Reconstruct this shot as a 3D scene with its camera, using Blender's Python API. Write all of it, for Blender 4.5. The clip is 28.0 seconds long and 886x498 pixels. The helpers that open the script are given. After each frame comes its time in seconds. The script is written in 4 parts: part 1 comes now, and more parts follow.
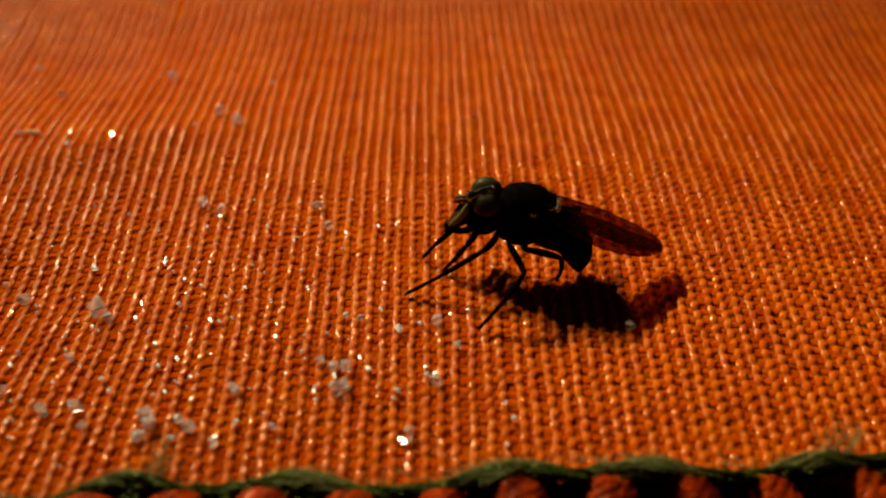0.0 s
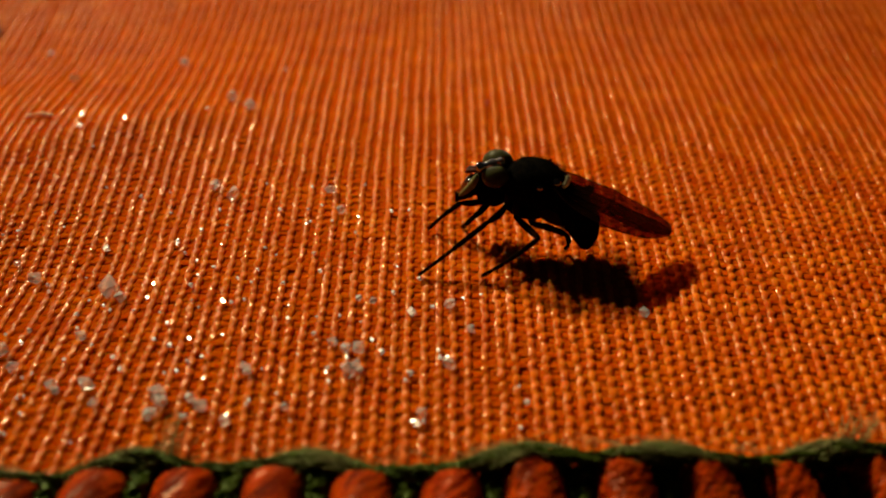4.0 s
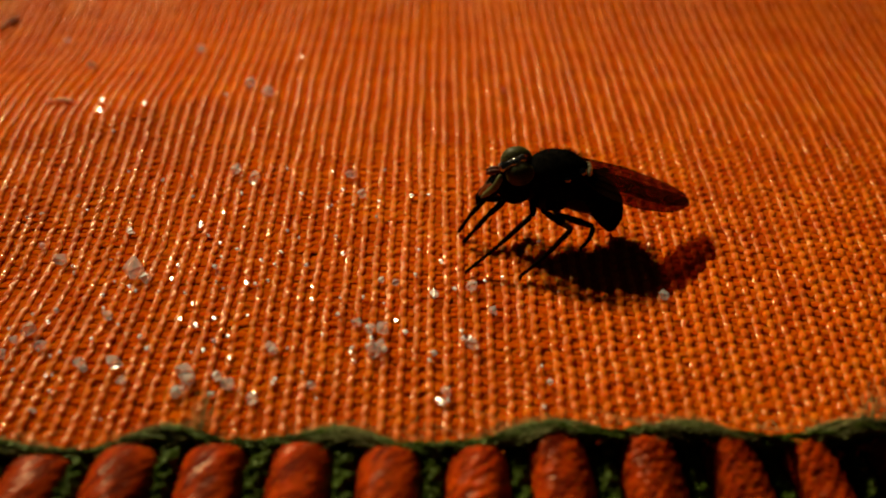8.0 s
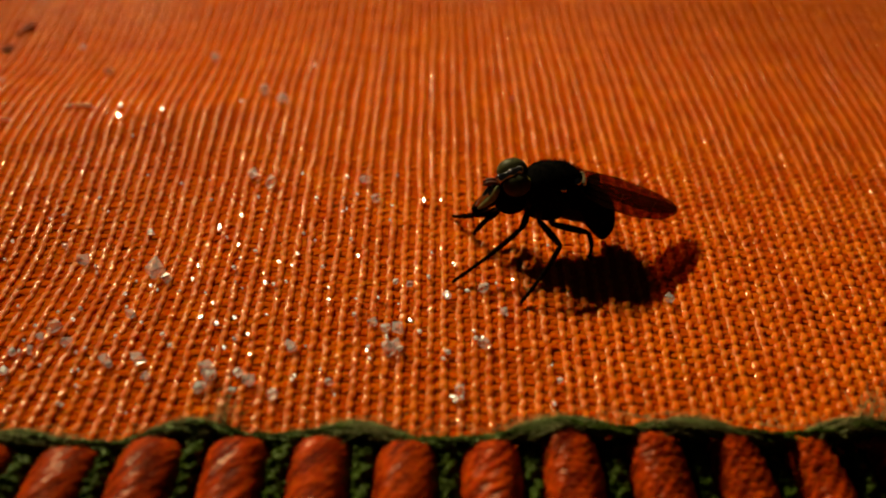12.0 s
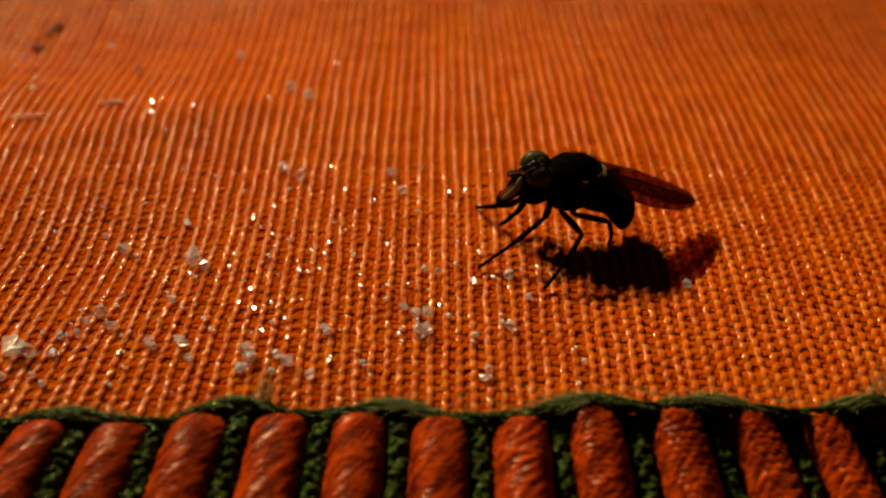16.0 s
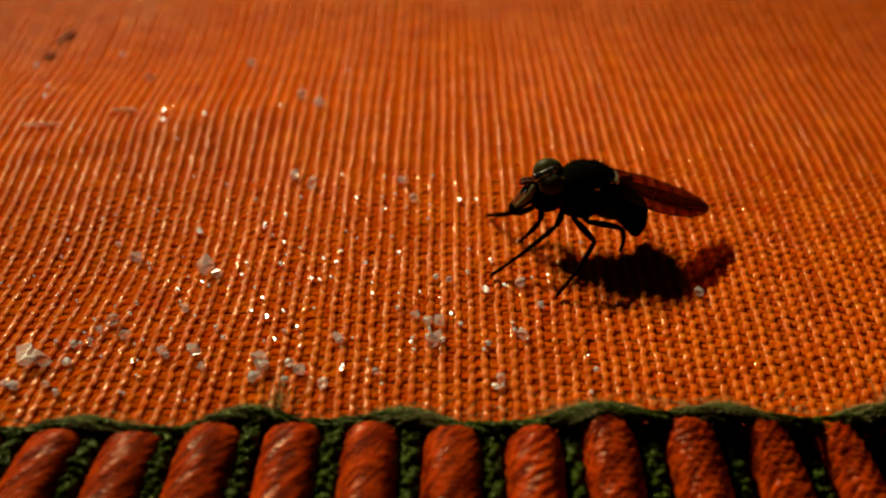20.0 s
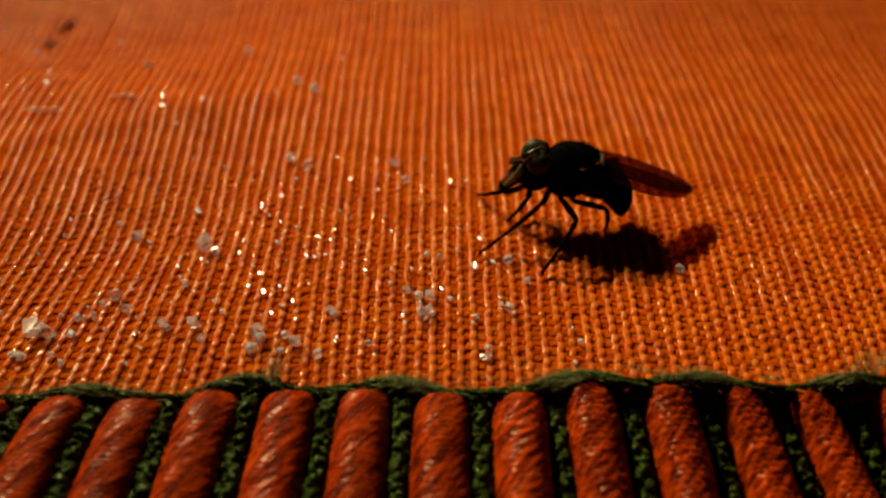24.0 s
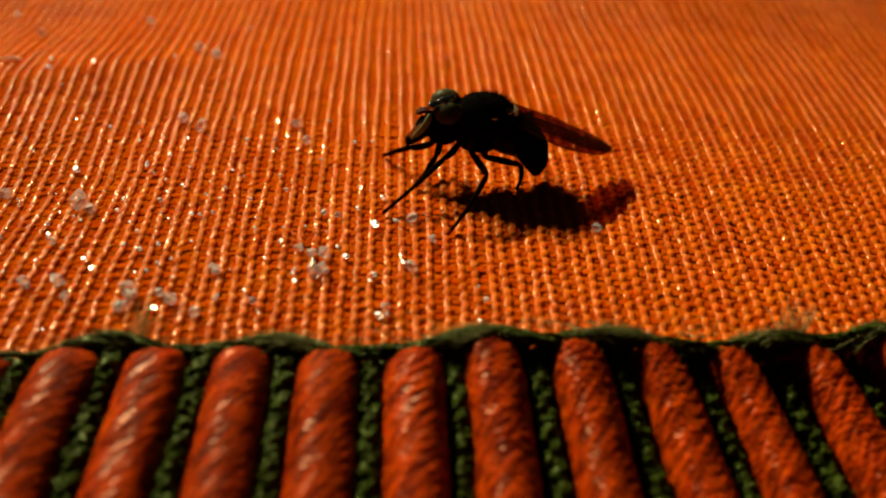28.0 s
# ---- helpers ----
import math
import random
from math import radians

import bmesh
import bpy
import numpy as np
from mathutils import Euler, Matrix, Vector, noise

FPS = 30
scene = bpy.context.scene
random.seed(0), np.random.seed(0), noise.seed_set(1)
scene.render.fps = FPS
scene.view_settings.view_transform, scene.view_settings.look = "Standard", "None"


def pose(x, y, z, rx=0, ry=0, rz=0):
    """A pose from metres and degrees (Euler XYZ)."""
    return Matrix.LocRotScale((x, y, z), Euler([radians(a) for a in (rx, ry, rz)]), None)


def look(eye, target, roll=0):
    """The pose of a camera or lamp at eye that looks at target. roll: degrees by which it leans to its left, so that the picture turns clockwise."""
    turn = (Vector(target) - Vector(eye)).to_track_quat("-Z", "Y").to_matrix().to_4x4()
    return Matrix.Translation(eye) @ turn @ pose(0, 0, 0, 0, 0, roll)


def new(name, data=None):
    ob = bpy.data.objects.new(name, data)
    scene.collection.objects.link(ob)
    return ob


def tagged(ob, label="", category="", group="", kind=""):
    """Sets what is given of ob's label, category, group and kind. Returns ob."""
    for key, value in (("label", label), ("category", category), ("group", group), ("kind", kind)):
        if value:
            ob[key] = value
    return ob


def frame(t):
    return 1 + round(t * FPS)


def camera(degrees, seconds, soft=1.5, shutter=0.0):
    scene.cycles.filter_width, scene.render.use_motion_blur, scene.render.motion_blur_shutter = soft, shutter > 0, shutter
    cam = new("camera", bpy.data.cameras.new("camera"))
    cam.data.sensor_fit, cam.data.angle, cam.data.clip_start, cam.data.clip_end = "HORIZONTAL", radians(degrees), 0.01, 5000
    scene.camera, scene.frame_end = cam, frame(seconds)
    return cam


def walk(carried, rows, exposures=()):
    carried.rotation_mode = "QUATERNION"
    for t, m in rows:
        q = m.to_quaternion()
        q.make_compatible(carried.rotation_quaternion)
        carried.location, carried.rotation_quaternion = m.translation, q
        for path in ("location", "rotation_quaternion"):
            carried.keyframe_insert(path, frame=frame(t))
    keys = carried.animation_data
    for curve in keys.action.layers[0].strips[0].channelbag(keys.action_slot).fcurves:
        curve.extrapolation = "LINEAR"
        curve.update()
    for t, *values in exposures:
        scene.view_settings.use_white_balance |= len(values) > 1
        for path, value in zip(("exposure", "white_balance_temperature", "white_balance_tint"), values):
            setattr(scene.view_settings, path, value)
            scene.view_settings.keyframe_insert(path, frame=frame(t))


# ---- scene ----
# All lengths below are written in centimetres and scaled by CM.
CM = 0.01
cam = camera(46.9, 28.0, soft=2.0, shutter=0.5)
PATH = [
    (0, (-0.305, -5.446, 4.291), (-0.293, -3.812, 3.138), -0.3),
    (0.5, (-0.361, -5.499, 4.263), (-0.369, -3.868, 3.106), -0.4),
    (1, (-0.305, -5.509, 4.264), (-0.319, -3.879, 3.105), -0.7),
    (1.5, (-0.291, -5.514, 4.263), (-0.304, -3.883, 3.106), -0.7),
    (2, (-0.342, -5.48, 4.199), (-0.348, -3.849, 3.041), -0.3),
    (2.5, (-0.479, -5.417, 4.199), (-0.48, -3.782, 3.047), 0.0),
    (3, (-0.432, -5.415, 4.174), (-0.423, -3.772, 3.034), 0.5),
    (3.5, (-0.41, -5.466, 4.159), (-0.399, -3.818, 3.025), 0.7),
    (4, (-0.376, -5.494, 4.166), (-0.37, -3.856, 3.019), 0.4),
    (4.5, (-0.395, -5.502, 4.113), (-0.386, -3.864, 2.966), 0.5),
    (6.5, (-0.465, -5.571, 4.138), (-0.453, -3.938, 2.983), 0.5),
    (7, (-0.483, -5.58, 4.149), (-0.473, -3.945, 2.998), 0.6),
    (7.5, (-0.503, -5.593, 4.138), (-0.495, -3.959, 2.985), 0.6),
    (8, (-0.531, -5.608, 4.133), (-0.522, -3.973, 2.98), 0.7),
    (8.5, (-0.565, -5.635, 4.125), (-0.557, -3.998, 2.975), 0.8),
    (9, (-0.579, -5.644, 4.148), (-0.571, -4.006, 3.001), 0.8),
    (9.5, (-0.59, -5.661, 4.148), (-0.576, -4.024, 2.999), 1.0),
    (10, (-0.608, -5.679, 4.158), (-0.596, -4.043, 3.007), 1.0),
    (10.5, (-0.626, -5.697, 4.166), (-0.613, -4.061, 3.016), 1.0),
    (11, (-0.66, -5.761, 4.177), (-0.651, -4.125, 3.026), 1.0),
    (11.5, (-0.65, -5.778, 4.202), (-0.632, -4.141, 3.054), 1.1),
    (12, (-0.648, -5.811, 4.222), (-0.631, -4.166, 3.084), 1.3),
    (12.5, (-0.677, -5.838, 4.232), (-0.658, -4.192, 3.096), 1.3),
    (14.5, (-0.708, -5.91, 4.238), (-0.688, -4.268, 3.096), 1.3),
    (15, (-0.726, -5.963, 4.236), (-0.708, -4.322, 3.093), 1.3),
    (15.5, (-0.751, -6.009, 4.271), (-0.726, -4.365, 3.132), 1.3),
    (16, (-0.821, -6.115, 4.312), (-0.809, -4.469, 3.177), 1.1),
    (16.5, (-0.857, -6.165, 4.32), (-0.853, -4.524, 3.177), 0.9),
    (17, (-0.867, -6.13, 4.292), (-0.869, -4.489, 3.149), 0.7),
    (17.5, (-0.891, -6.15, 4.312), (-0.894, -4.508, 3.17), 0.6),
    (18, (-0.838, -6.143, 4.333), (-0.843, -4.502, 3.19), 0.5),
    (18.5, (-0.833, -6.155, 4.334), (-0.842, -4.516, 3.187), 0.4),
    (19, (-0.826, -6.162, 4.324), (-0.833, -4.523, 3.178), 0.5),
    (19.5, (-0.846, -6.158, 4.326), (-0.85, -4.518, 3.18), 0.6),
    (20, (-0.846, -6.105, 4.347), (-0.85, -4.455, 3.217), 0.7),
    (20.5, (-0.833, -6.068, 4.311), (-0.835, -4.421, 3.176), 0.7),
    (21, (-0.896, -6.126, 4.317), (-0.889, -4.472, 3.193), 1.2),
    (21.5, (-0.875, -6.125, 4.287), (-0.867, -4.476, 3.155), 1.3),
    (23.5, (-0.831, -6.165, 4.309), (-0.825, -4.511, 3.184), 1.2),
    (24, (-0.808, -6.402, 4.393), (-0.803, -4.757, 3.257), 0.9),
    (24.5, (-0.705, -6.495, 4.36), (-0.679, -4.872, 3.192), 0.9),
    (25, (-0.64, -6.435, 4.339), (-0.601, -4.816, 3.165), 0.9),
    (25.5, (-0.646, -6.41, 4.33), (-0.608, -4.79, 3.158), 1.0),
    (26, (-0.709, -6.457, 4.331), (-0.684, -4.837, 3.159), 0.6),
    (26.5, (-0.586, -6.281, 4.36), (-0.541, -4.647, 3.207), 1.0),
    (27, (-0.611, -6.393, 4.308), (-0.554, -4.755, 3.16), 1.6),
    (27.5, (-0.494, -6.25, 4.136), (-0.396, -4.614, 2.99), 2.4),
    (28, (-0.449, -6.205, 3.616), (-0.347, -4.522, 2.541), 2.8),
]
walk(cam, [(t, look(Vector(eye) * CM, Vector(target) * CM, roll)) for t, eye, target, roll in PATH], [(0, 0.0), (24.0, 0.0), (25.0, 0.2), (27.0, 0.2), (28.0, 0.34)])
cam.data.dof.use_dof = True
cam.data.dof.focus_distance = 0.0705
cam.data.dof.aperture_fstop = 29

# ---- light: a row of small lamps behind and to the side, in a dim warm room ----
world = bpy.data.worlds.new("room_light")
scene.world = world
world.use_nodes = True
world.node_tree.nodes["Background"].inputs[0].default_value = (1.0, 0.82, 0.62, 1)
world.node_tree.nodes["Background"].inputs[1].default_value = 0.005
LAMP_WAY = Vector((-0.80, 1.08, 1.03)).normalized()
for k in range(4):
    lamp = bpy.data.lights.new("lamp_head", "AREA")
    lamp.shape, lamp.size, lamp.size_y, lamp.energy = "RECTANGLE", 0.020, 0.016, 0.0380
    lamp.spread = radians(22)
    lamp.color = (1.0, 0.83, 0.46)
    ob = new("lamp_head", lamp)
    ob.matrix_world = look(LAMP_WAY * 0.85 + Vector((0.6, 0.8, 0)) * 0.058 * (k - 1.5), (0.013, -0.009, 0))


# ---- materials ----
def material(name, rough=0.6, metal=0.0):
    m = bpy.data.materials.new(name)
    m.use_nodes = True
    b = m.node_tree.nodes["Principled BSDF"]
    b.inputs["Roughness"].default_value, b.inputs["Metallic"].default_value = rough, metal
    return m, m.node_tree, b


def noise_node(tree, scale, detail=4.0, rough=0.55, stretch=(1, 1, 1), slant=0):
    """A noise in the object's own space; scale in cycles per metre."""
    co = tree.nodes.new("ShaderNodeTexCoord")
    mp = tree.nodes.new("ShaderNodeMapping")
    mp.vector_type = "TEXTURE"
    mp.inputs["Scale"].default_value = [1 / q for q in stretch]
    mp.inputs["Rotation"].default_value = (0, 0, radians(slant))
    n = tree.nodes.new("ShaderNodeTexNoise")
    n.inputs["Scale"].default_value, n.inputs["Detail"].default_value, n.inputs["Roughness"].default_value = scale, detail, rough
    tree.links.new(co.outputs["Object"], mp.inputs["Vector"])
    tree.links.new(mp.outputs["Vector"], n.inputs["Vector"])
    return n


def ramp(tree, fac, stops):
    r = tree.nodes.new("ShaderNodeValToRGB")
    e = r.color_ramp.elements
    while len(e) < len(stops):
        e.new(0.5)
    for el, (p, c) in zip(e, stops):
        el.position, el.color = p, (*c, 1)
    tree.links.new(fac, r.inputs["Fac"])
    return r.outputs["Color"]


def mixed(tree, a, b, fac, mode="MIX"):
    m = tree.nodes.new("ShaderNodeMix")
    m.data_type, m.blend_type = "RGBA", mode
    for sock, v in ((m.inputs[6], a), (m.inputs[7], b), (m.inputs[0], fac)):
        if isinstance(v, (tuple, list)):
            sock.default_value = (*v, 1)
        elif isinstance(v, (int, float)):
            sock.default_value = v
        else:
            tree.links.new(v, sock)
    return m.outputs[2]


def bump(tree, bsdf, height, strength, distance):
    b = tree.nodes.new("ShaderNodeBump")
    b.inputs["Strength"].default_value, b.inputs["Distance"].default_value = strength, distance
    tree.links.new(height, b.inputs["Height"])
    tree.links.new(b.outputs["Normal"], bsdf.inputs["Normal"])


def yarn(name, dark, light, rough, spec, fine, grain, sheen=0.3, bump_depth=0.00012, stretch=(1, 1, 1), glint=0.0, slant=0, streak=(4600, 1, 1, 1), shine=0.9, crisp=0.0):
    """Spun yarn: fibres in fine relief, stains and shade from thread to thread."""
    m, tree, b = material(name, rough)
    big = noise_node(tree, grain, 3)
    small = noise_node(tree, fine, 3, 0.7, stretch, slant)
    info = tree.nodes.new("ShaderNodeObjectInfo")
    tone = mixed(tree, ramp(tree, big.outputs["Fac"], [(0.3, dark), (0.7, light)]), ramp(tree, small.outputs["Fac"], [(0.3 + 0.12 * crisp, dark), (0.72 - 0.12 * crisp, light)]), 0.5 + 0.3 * crisp)
    shade = ramp(tree, info.outputs["Random"], [(0.0, (0.82, 0.82, 0.82)), (1.0, (1.0, 1.0, 1.0))])
    blotch = noise_node(tree, 420, 3, 0.6)
    stain = ramp(tree, blotch.outputs["Fac"], [(0.34, (0.84, 0.70, 0.7)), (0.66, (1.0, 1.05, 1.0))])
    tree.links.new(mixed(tree, mixed(tree, tone, shade, 1.0, "MULTIPLY"), stain, 1.0, "MULTIPLY"), b.inputs["Base Color"])
    b.inputs["Specular IOR Level"].default_value = spec
    if glint:
        spots = noise_node(tree, streak[0], 3, 0.55, streak[1:], slant)
        r = tree.nodes.new("ShaderNodeMapRange")
        r.inputs["From Min"].default_value, r.inputs["From Max"].default_value = 0.50, 0.57
        r.inputs["To Min"].default_value, r.inputs["To Max"].default_value = rough + 0.05, rough * glint
        tree.links.new(spots.outputs["Fac"], r.inputs["Value"])
        tree.links.new(r.outputs["Result"], b.inputs["Roughness"])
        s = tree.nodes.new("ShaderNodeMapRange")
        s.inputs["From Min"].default_value, s.inputs["From Max"].default_value = 0.50, 0.57
        s.inputs["To Min"].default_value, s.inputs["To Max"].default_value = spec, shine
        tree.links.new(spots.outputs["Fac"], s.inputs["Value"])
        tree.links.new(s.outputs["Result"], b.inputs["Specular IOR Level"])
    b.inputs["Sheen Weight"].default_value = sheen
    b.inputs["Sheen Roughness"].default_value = 0.5
    b.inputs["Sheen Tint"].default_value = (*light, 1)
    bump(tree, b, small.outputs["Fac"], 0.8, bump_depth)
    return m


WARP = yarn("orange_warp", (0.57, 0.087, 0.001), (0.90, 0.196, 0.006), 0.44, 0.01, 5200, 260, 0.0, 0.00010, (1.0, 0.25, 1.0), 0.34, 35, shine=0.95)
WEFT = yarn("orange_weft", (0.46, 0.045, 0.000), (0.72, 0.112, 0.001), 0.60, 0.0, 5200, 260, 0.0, 0.00010, (0.25, 1.0, 1.0), 0.0, 35)
# crisp slanted streaks put the strands' highlights and shaded gaps into the colour
CORD = yarn("red_cord", (0.105, 0.005, 0.000), (0.63, 0.069, 0.001), 0.50, 0.03, 2200, 400, 0.0, 0.00010, (0.20, 1.0, 0.4), 0.60, 50, (2000, 0.20, 1, 0.4), 0.26, 1.0)
RED_LINT = yarn("red_lint", (0.40, 0.045, 0.02), (0.6, 0.08, 0.04), 0.7, 0.1, 5200, 300)
GREEN = yarn("green_yarn", (0.012, 0.020, 0.001), (0.056, 0.095, 0.004), 0.35, 0.03, 3400, 1700, 0.0, 0.0003, (1, 1, 1), 0.8)
BACKING = yarn("dark_backing", (0.008, 0.011, 0.001), (0.026, 0.034, 0.004), 0.8, 0.0, 3800, 900, 0.0, 0.0002)
EDGE = yarn("green_edge_yarn", (0.005, 0.009, 0.0006), (0.070, 0.110, 0.010), 0.40, 0.03, 3400, 1700, 0.0, 0.0003, (1, 1, 1), 0.8)
for green in (GREEN, EDGE):
    green.node_tree.nodes["Principled BSDF"].inputs["Specular Tint"].default_value = (0.42, 0.62, 0.12, 1)
# both paler than EDGE: light on the edging's tops is put into the colour
STITCH = yarn("lit_top_green_yarn", (0.02, 0.035, 0.004), (0.20, 0.24, 0.07), 0.55, 0.08, 3000, 900, 0.0, 0.0002)
FUZZ = yarn("green_fuzz", (0.20, 0.23, 0.08), (0.45, 0.46, 0.22), 0.6, 0.05, 5200, 340, 0.0)
LIT_CREASE = yarn("lit_crease_strand", (0.70, 0.52, 0.40), (0.85, 0.72, 0.60), 0.8, 0.2, 5200, 340, 0.2)
DIRT = yarn("dark_debris", (0.16, 0.040, 0.010), (0.30, 0.085, 0.020), 0.7, 0.3, 5200, 340, 0.1)
for soft_yarn, soak, tint in ((WARP, 0.0007, (1.0, 0.76, 0.60, 1)), (WEFT, 0.0007, (1.0, 0.76, 0.60, 1)), (CORD, 0.0006, (1.0, 0.44, 0.20, 1)), (LIT_CREASE, 0.0010, (1.0, 0.9, 0.8, 1))):
    # light soaks a little way through the loose cotton
    node = soft_yarn.node_tree.nodes["Principled BSDF"]
    node.inputs["Subsurface Weight"].default_value = 0.60
    node.inputs["Subsurface Radius"].default_value = (1.0, 0.30, 0.10)
    node.inputs["Subsurface Scale"].default_value = soak
    node.inputs["Specular Tint"].default_value = tint


def chitin(name, dark, light, rough, coat=0.0, spec=0.5, scale=2600):
    m, tree, b = material(name, rough)
    n = noise_node(tree, scale, 4)
    tree.links.new(ramp(tree, n.outputs["Fac"], [(0.3, dark), (0.7, light)]), b.inputs["Base Color"])
    b.inputs["Coat Weight"].default_value, b.inputs["Coat Roughness"].default_value = coat, 0.12
    b.inputs["Specular IOR Level"].default_value = spec
    bump(tree, b, n.outputs["Fac"], 0.35, 0.00006)
    return m


BLACK = chitin("black_chitin", (0.002, 0.002, 0.002), (0.006, 0.005, 0.004), 0.28, 0.0, 0.0)
BELLY = chitin("dark_brown_chitin", (0.008, 0.003, 0.001), (0.022, 0.007, 0.003), 0.35, 0.0, 0.012)
LEGMAT = chitin("dark_leg_chitin", (0.003, 0.0015, 0.001), (0.009, 0.003, 0.001), 0.5, 0.0, 0.0)
CREAM = chitin("pale_scutellum", (0.30, 0.25, 0.13), (0.55, 0.47, 0.27), 0.15, 1.0)
FACE = chitin("yellowish_face", (0.05, 0.05, 0.014), (0.19, 0.18, 0.06), 0.5, 0.0, 0.1)
GLOSS = chitin("glossy_black_chitin", (0.002, 0.002, 0.002), (0.005, 0.004, 0.003), 0.07, 0.0, 0.9)
for coated in (GLOSS, CREAM):
    node = coated.node_tree.nodes["Principled BSDF"]
    node.inputs["Coat Weight"].default_value, node.inputs["Coat Roughness"].default_value, node.inputs["Coat IOR"].default_value = 1.0, 0.10, 2.8
ANTENNA = chitin("reddish_antenna", (0.05, 0.010, 0.004), (0.11, 0.022, 0.008), 0.5, 0.0, 0.1)
BRISTLE = chitin("dark_bristle", (0.002, 0.0015, 0.001), (0.006, 0.004, 0.002), 0.6, 0.0, 0.0)


def eye_material():
    """Dull olive compound eye with tiny facets under a clear, glossy skin."""
    m, tree, b = material("olive_compound_eye", 0.45)
    n = noise_node(tree, 900, 3)
    co = tree.nodes.new("ShaderNodeTexCoord")
    v = tree.nodes.new("ShaderNodeTexVoronoi")
    v.inputs["Scale"].default_value = 24000
    tree.links.new(co.outputs["Object"], v.inputs["Vector"])
    tree.links.new(ramp(tree, n.outputs["Fac"], [(0.3, (0.024, 0.024, 0.008)), (0.7, (0.040, 0.038, 0.013))]), b.inputs["Base Color"])
    b.inputs["Coat Weight"].default_value, b.inputs["Coat Roughness"].default_value = 0.06, 0.30
    b.inputs["Coat IOR"].default_value = 1.5
    b.inputs["Subsurface Weight"].default_value, b.inputs["Subsurface Scale"].default_value = 1.0, 0.0020
    b.inputs["Subsurface Radius"].default_value = (1.0, 0.9, 0.6)
    b.inputs["Specular IOR Level"].default_value = 0.05
    bump(tree, b, v.outputs["Distance"], 0.25, 0.00002)
    return m


EYE = eye_material()


def wing_material():
    """Smoky brown membrane: thin, half clear."""
    m, tree, b = material("smoky_wing", 0.3)
    n = noise_node(tree, 700, 4)
    tree.links.new(ramp(tree, n.outputs["Fac"], [(0.3, (0.05, 0.014, 0.005)), (0.7, (0.12, 0.035, 0.012))]), b.inputs["Base Color"])
    clear = tree.nodes.new("ShaderNodeBsdfTransparent")
    clear.inputs[0].default_value = (0.46, 0.25, 0.15, 1)
    mix = tree.nodes.new("ShaderNodeMixShader")
    mix.inputs[0].default_value = 0.10
    out = tree.nodes["Material Output"]
    tree.links.new(clear.outputs[0], mix.inputs[1])
    tree.links.new(b.outputs[0], mix.inputs[2])
    tree.links.new(mix.outputs[0], out.inputs[0])
    bump(tree, b, n.outputs["Fac"], 0.3, 0.00005)
    return m


WING = wing_material()


def sugar_material(name, rough, clear_part):
    """Half-clear sugar: light passes straight through a part of it, the rest is milky and glossy."""
    m, tree, b = material(name, rough)
    n = noise_node(tree, 3000, 4)
    tree.links.new(ramp(tree, n.outputs["Fac"], [(0.3, (0.70, 0.76, 0.84)), (0.7, (0.90, 0.95, 1.0))]), b.inputs["Base Color"])
    b.inputs["IOR"].default_value = 1.54
    b.inputs["Coat Weight"].default_value, b.inputs["Coat Roughness"].default_value = 1.0, 0.13
    clear = tree.nodes.new("ShaderNodeBsdfTransparent")
    mix = tree.nodes.new("ShaderNodeMixShader")
    mix.inputs[0].default_value = 1 - clear_part
    tree.links.new(clear.outputs[0], mix.inputs[1])
    tree.links.new(b.outputs[0], mix.inputs[2])
    tree.links.new(mix.outputs[0], tree.nodes["Material Output"].inputs[0])
    return m


CLEAR_SUGAR = sugar_material("clear_sugar", 0.05, 0.50)
CLOUDY_SUGAR = sugar_material("cloudy_sugar", 0.15, 0.69)


def wood_material():
    m, tree, b = material("table_wood", 0.5)
    n = noise_node(tree, 60, 5, 0.6, (0.2, 3.0, 1.0))
    tree.links.new(ramp(tree, n.outputs["Fac"], [(0.3, (0.10, 0.05, 0.025)), (0.7, (0.20, 0.11, 0.055))]), b.inputs["Base Color"])
    return m


WOOD = wood_material()


# ---- mesh helpers ----
def mesh_from(name, verts, faces, mat, smooth=True):
    me = bpy.data.meshes.new(name)
    me.from_pydata(np.asarray(verts, dtype=float).tolist(), [], faces)
    me.materials.append(mat)
    if smooth:
        me.polygons.foreach_set("use_smooth", np.ones(len(me.polygons), dtype=bool))
    me.update()
    return me


def hung(name, me, parent, label=""):
    ob = new(name, me)
    ob.parent = parent
    return tagged(ob, label)


def part(name, bm, mat, parent, label="", smooth=True):
    """Links a bmesh, in centimetres, as one mesh object under a thing or a part."""
    bmesh.ops.scale(bm, vec=(CM, CM, CM), verts=bm.verts)
    for f in bm.faces:
        f.smooth = smooth
    me = bpy.data.meshes.new(name)
    bm.to_mesh(me)
    bm.free()
    me.materials.append(mat)
    return hung(name, me, parent, label)


